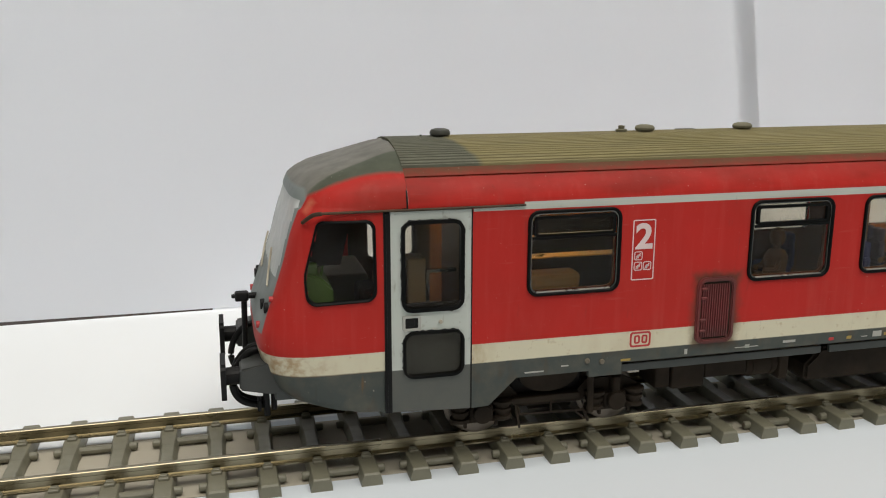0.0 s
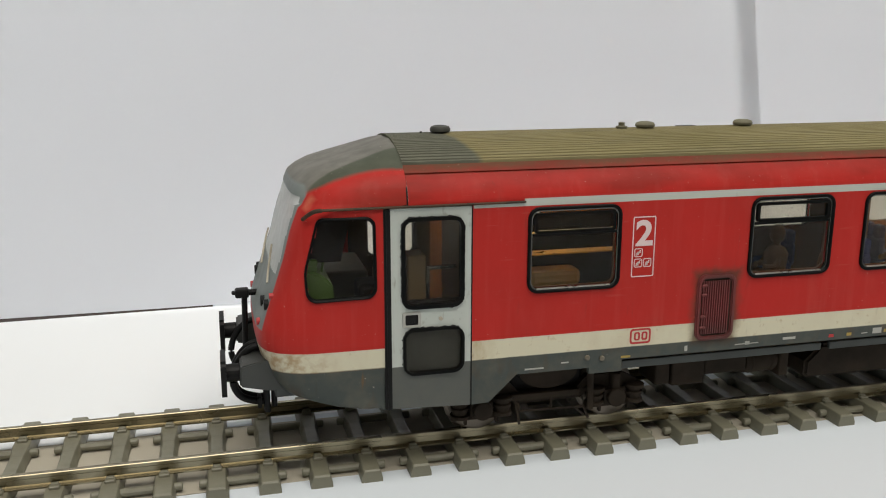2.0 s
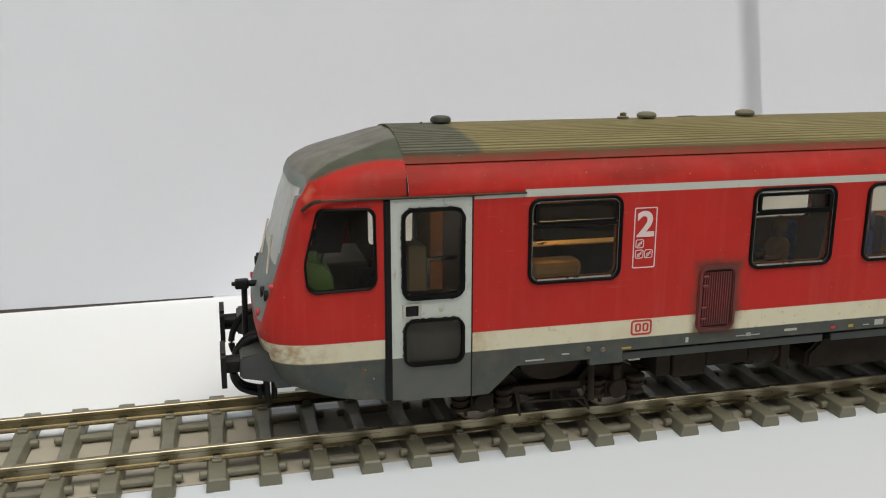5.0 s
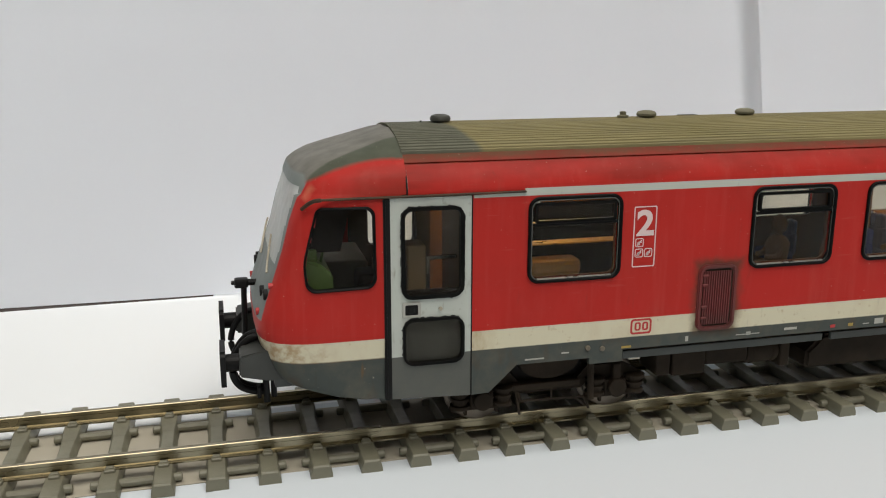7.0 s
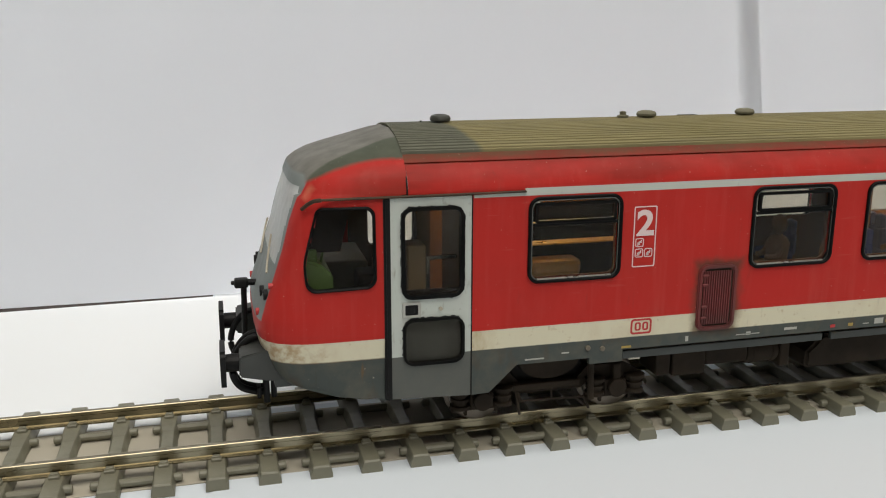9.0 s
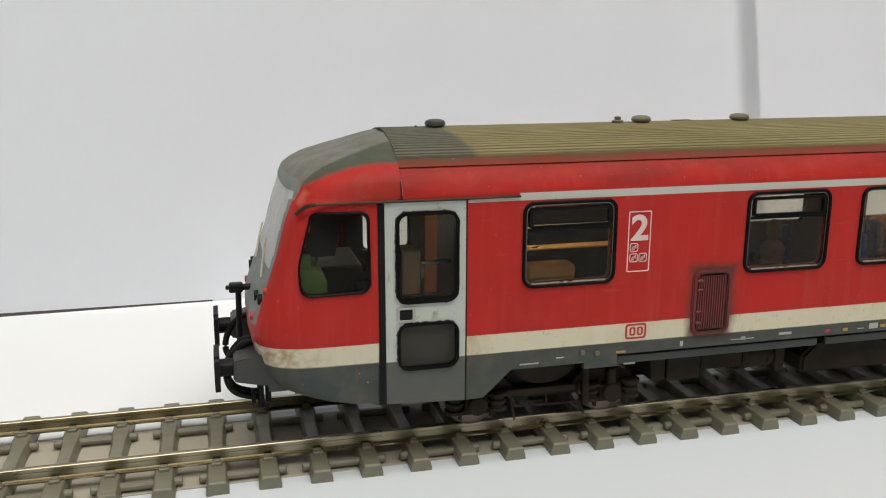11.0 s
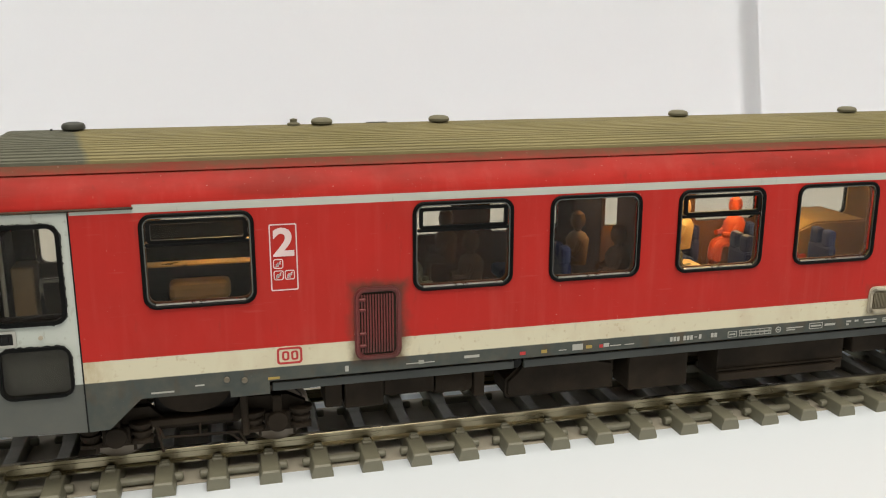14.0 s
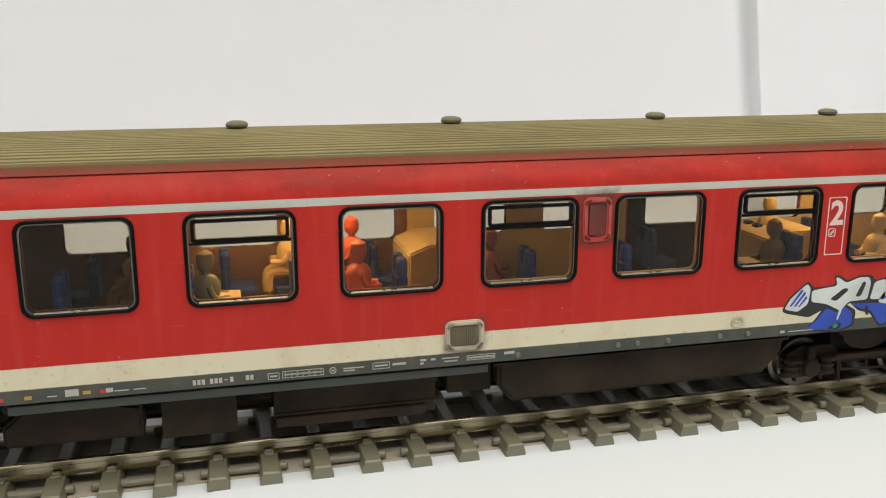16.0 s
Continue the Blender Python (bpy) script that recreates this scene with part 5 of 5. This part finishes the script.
def graffiti():
    """Sprayed letters: pale shapes edged black over blue blobs."""
    def shape(pts, mat, out, name="sprayed_shape"):
        bm = bmesh.new()
        prism(bm, curve_loop(pts, 3, 0.5), -HALF - out, -HALF + 0.1)
        part(name, bm, mat, g)
    g = tagged(new("graffiti"))
    g.parent = car
    g["label"] = "blue and pale grey sprayed letters edged in black"
    for o in (0.0, 17.6):
        def moved(pts):
            return [(x + o, z) for x, z in pts]
        shape(moved([(193.4, 12.6), (195.3, 14.5), (196.9, 16.7), (199.5, 15.8), (200.5, 16.8), (202.9, 15.5), (202.8, 12.8), (199.8, 11.9)]), BLACK_SPRAY, 0.02)
        shape(moved([(193.8, 12.9), (195.6, 14.4), (197.2, 16.3), (199.4, 15.3), (200.5, 16.3), (202.2, 15.3), (202.3, 13.1), (199.8, 12.3)]), BLUE_SPRAY, 0.045)
        shape(moved([(201.4, 17.0), (208.7, 16.8), (209.3, 12.6), (207.7, 12.2), (205.6, 14.8), (203.3, 15.4)]), BLACK_SPRAY, 0.02)
        shape(moved([(201.7, 16.7), (208.5, 16.4), (209.0, 12.9), (207.8, 12.6), (205.8, 15.2), (203.5, 15.8)]), BLUE_SPRAY, 0.045)
        # black ground of the letters, with a spear-shaped end
        shape(moved([(188.9, 16.4), (190.0, 18.5), (193.3, 21.1), (194.5, 19.9), (197.0, 20.0), (198.5, 20.2), (198.0, 21.8), (199.3, 21.6), (200.5, 20.7), (203.0, 21.4),
                     (205.2, 21.4), (206.0, 20.4), (208.4, 20.9), (208.6, 16.6), (204.0, 16.7), (201.3, 16.8), (199.9, 15.1), (196.9, 16.2), (194.0, 14.9), (189.6, 15.9)]), BLACK_SPRAY, 0.04)
        for pts in ([(189.3, 16.6), (190.3, 18.3), (193.2, 20.7), (193.9, 19.7), (193.6, 17.2), (191.8, 16.0)],
                    [(194.1, 19.4), (196.5, 19.7), (198.8, 19.9), (198.4, 21.4), (199.1, 21.2), (200.5, 20.3), (203.0, 21.1), (204.8, 21.0), (205.2, 19.9), (204.8, 17.2), (201.3, 17.1), (199.9, 15.6), (197.0, 17.0), (194.2, 17.5)],
                    [(205.3, 17.2), (205.9, 20.1), (208.0, 20.5), (208.3, 17.0)]):
            shape(moved(pts), PALE_SPRAY, 0.05)
        for pts in ([(190.2, 17.0), (190.6, 17.0), (192.6, 19.5), (192.2, 19.8)], [(191.0, 16.9), (191.4, 16.9), (193.1, 19.0), (192.8, 19.4)], [(191.8, 16.8), (192.1, 16.8), (193.4, 18.2), (193.2, 18.7)]):
            shape(moved(pts), BLUE_SPRAY, 0.06)
        for pts in ([(197.6, 17.7), (200.2, 19.5), (201.2, 19.2), (198.9, 17.3)], [(202.4, 17.8), (203.7, 20.4), (204.3, 20.1), (203.5, 17.8)], [(197.6, 12.7), (199.2, 13.6), (200.4, 13.5), (200.0, 12.3)], [(204.5, 16.2), (205.2, 16.1), (205.4, 14.4), (204.8, 14.6)]):
            shape(moved(pts), BLACK_SPRAY, 0.06)
        shape(moved([(198.5, 13.0), (199.2, 13.6), (199.8, 13.2), (199.3, 12.6)]), GREEN_SPRAY, 0.07)
        shape(moved([(199.3, 14.1), (199.6, 14.1), (200.6, 17.2), (199.9, 17.2)]), PALE_SPRAY, 0.06)


graffiti()

# ---- inside the saloon ----


def seat(x, y, face, low=0.0):
    """A blue double seat; face: +1 looks to +x; low: how much shorter its back is."""
    bm = bmesh.new()
    box(bm, x - 2.6, x + 2.6, y - 2.9, y + 2.9, 18.6 - low * 0.4, 20.6 - low * 0.4, 0.6)
    b = x - face * 2.4
    box(bm, b - 0.8, b + 0.8, y - 2.9, y + 2.9, 19.5 - low * 0.4, 26.2 - low, 0.7)
    for dy in (-1.5, 1.5):
        box(bm, b - 0.8, b + 0.8, y + dy - 1.1, y + dy + 1.1, 25.6 - low, 28.6 - low, 0.6)
    box(bm, x - 1.6, x + 1.6, y - 1.0, y + 1.0, 14.0, 18.8 - low * 0.4)
    return part("seat", bm, BLUE_SEAT, car, "blue moulded double seat")


def figurine(x, y, face, mat, tall=1.0):
    """A seated toy figure as one plain moulded shape."""
    bm = bmesh.new()
    z = 20.6
    lathe(bm, [(0.6, 0), (1.6, 0.3), (1.75, 2.2), (2.0, 4.6 * tall), (1.4, 5.6 * tall), (0.6, 6.0 * tall), (0.6, 6.4 * tall), (1.15, 7.0 * tall), (1.3, 8.0 * tall), (1.05, 9.0 * tall), (0.3, 9.5 * tall)], (x, y, z), 14)
    for dy in (-0.9, 0.9):
        tube(bm, curve_pts([(x, y + dy, z + 0.9), (x + face * 2.6, y + dy, z + 1.0), (x + face * 3.6, y + dy, z - 0.2), (x + face * 3.7, y + dy, z - 4.8)], 4), 0.8, 8)
        tube(bm, curve_pts([(x + face * 0.3, y + dy * 1.9, z + 4.6), (x + face * 1.2, y + dy * 2.0, z + 2.8), (x + face * 3.0, y + dy * 1.2, z + 2.6)], 4), 0.5, 8)
    part("figurine", bm, mat, car, "small seated moulded figure", True)


def saloon():
    for a, mat in ((50.5, WOOD), (93.8, WOOD)):
        for sy in (-1, 1):
            bm = bmesh.new()
            box(bm, a, a + 0.8, *sorted((sy * 15.0, sy * 3.0)), 14.0, 38.5, 0.15)
            part("partition", bm, mat, car, "brown partition wall")
    # the near-black stretch puts the unlit bay's shade into the lining colour
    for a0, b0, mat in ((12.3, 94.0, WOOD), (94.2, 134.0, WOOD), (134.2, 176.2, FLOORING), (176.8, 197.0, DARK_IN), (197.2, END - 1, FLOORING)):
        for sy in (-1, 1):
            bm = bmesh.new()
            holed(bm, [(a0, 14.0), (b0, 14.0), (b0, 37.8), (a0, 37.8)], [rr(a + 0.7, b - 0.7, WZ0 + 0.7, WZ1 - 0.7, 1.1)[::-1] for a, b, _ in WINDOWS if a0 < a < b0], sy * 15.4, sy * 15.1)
            part("inner_lining", bm, mat, car, "brown and tan inner wall lining, blackened where the bay is unlit")
    bm = bmesh.new()
    pts = [(14.6 * math.cos(radians(a)), 37.4 + 6.6 * math.sin(radians(a))) for a in range(0, 181, 10)]
    loft_x(bm, pts, 14, END - 1, 60)
    part("inner_ceiling", bm, FLOORING, car, "tan inner ceiling")
    # entrance behind the door: cupboard, grab pole and pale rail
    bm = bmesh.new()
    box(bm, 3.4, 6.2, -11.5, -7.5, 14.0, 29.2, 0.2, 1)
    part("cupboard", bm, CUPBOARD, car, "tan entrance cupboard")
    bm = bmesh.new()
    cyl(bm, (2.5, -12.0, 14.0), (2.5, -12.0, 36.5), 0.28, 8)
    part("grab_pole", bm, PALE, car, "pale grab pole")
    bm = bmesh.new()
    box(bm, 6.5, 11.2, -10.4, -9.8, 26.6, 27.2, 0.1, 1)
    box(bm, 6.5, 7.0, -10.4, -9.8, 14.0, 26.6)
    part("entrance_rail", bm, TRIM, car, "dull metal entrance rail")
    # luggage racks and machinery in the first bay
    for z in (28.6, 31.5):
        bm = bmesh.new()
        box(bm, 15.5, 49.5, -13.5, -11.0, z, z + 0.2, 0.05, 1)
        part("rack_shelf", bm, BRASS, car, "narrow luggage rack shelf")
    bm = bmesh.new()
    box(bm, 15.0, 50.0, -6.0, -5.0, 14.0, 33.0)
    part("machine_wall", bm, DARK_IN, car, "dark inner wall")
    bm = bmesh.new()
    box(bm, 23.0, 31.5, -10.2, -6.2, 22.6, 25.2, 0.8)
    part("parcel", bm, TAN, car, "tan parcel on the rack")
    for a, b in ((99.0, 127.0), (202.0, 220.0), (24.0, 37.0)):
        bm = bmesh.new()
        box(bm, a, b, -1.4, 1.4, 42.6, 43.2, 0.2)
        part("ceiling_lamp", bm, BAY_LIGHT if a < 30 else LIGHT_STRIP, car, "warm glowing ceiling strip")
    for y, low, row in ((-10.8, 0.6, ((58.5, 1), (83.5, 1), (100.0, 1), (110.0, -1), (125.2, -1), (145.0, -1), (165.5, 1), (191.0, -1), (222.0, 1), (231.0, -1))),
                        (10.8, 3.6, ((60.0, 1), (80.0, -1), (105.0, 1), (113.0, -1), (129.5, 1), (181.0, 1), (203.0, 1), (211.0, -1), (222.0, 1), (231.0, -1)))):
        for x, face in row:
            seat(x, y, face, low)
    for x, y, face, mat in ((57.5, -10.0, 1, OLIVE_FIG), (67.5, -8.0, -1, BROWN), (68.0, 9.5, -1, BROWN), (89.6, 3.0, -1, BROWN), (91.5, -9.0, -1, WOOD), (113.0, 9.2, -1, TAN), (100.0, -10.2, 1, OLIVE_FIG),
                            (123.4, 8.8, -1, ORANGE), (121.8, -9.0, 1, ORANGE), (143.0, -6.0, 1, RUST_FIG), (191.0, -9.6, -1, BROWN), (203.0, 9.6, 1, TAN), (211.0, -10.0, -1, TAN)):
        figurine(x, y, face, mat)
    # tan moulded casings below the far windows and by the second entrance
    for x0, x1, ya, yb, h, run in ((131.5, 146.0, 1.0, 14.6, 26.2, 3.5), (197.5, 208.0, 1.0, 14.6, 25.0, 5.0)):
        bm = bmesh.new()
        prism(bm, [(x0, 14.0), (x1, 14.0), (x1, h), (x0 + run, h), (x0, h - 1.4)], ya, yb)
        bmesh.ops.bevel(bm, geom=bm.edges[:], offset=0.3, segments=2, affect="EDGES")
        part("interior_casing", bm, FLOORING, car, "tan moulded interior casing")
    for x in (103.0, 186.0):
        bm = bmesh.new()
        box(bm, x - 1.6, x + 1.6, -15.0, -8.2, 23.0, 23.5, 0.15)
        box(bm, x - 0.3, x + 0.3, -15.0, -14.4, 14.0, 23.0)
        part("side_table", bm, TAN, car, "tan fold-out table")


saloon()

# ---- what moves ----
RUN = [
    (0, 0), (9.2, 0), (10.7, 0), (11, -0.9), (11.3, -4.6), (11.5, -8.02), (12, -15.61), (12.5, -22.47), (13, -30.33), (13.5, -40.88), (14, -53.49), (14.5, -70.37), (15, -87.66), (15.5, -104.66), (16, -125.39),
]


def run_at(t):
    for (ta, da), (tb, db) in zip(RUN, RUN[1:]):
        if ta <= t <= tb:
            return da + (db - da) * (t - ta) / (tb - ta)
    return RUN[-1][1]


def motions():
    """The railcar pulls away along the track; its wheelsets roll."""
    walk(car, [(t, pose(d * MM, 0, RT * MM)) for t, d in RUN])
    ts = [0.0, 9.0] + [10.8 + 0.2 * i for i in range(27)]
    for w, ax in WHEELS:
        walk(w, [(t, pose(ax * MM, 0, 4.4 * MM, 0, math.degrees(run_at(t) / 4.4), 0)) for t in ts if t <= 16.0])


motions()
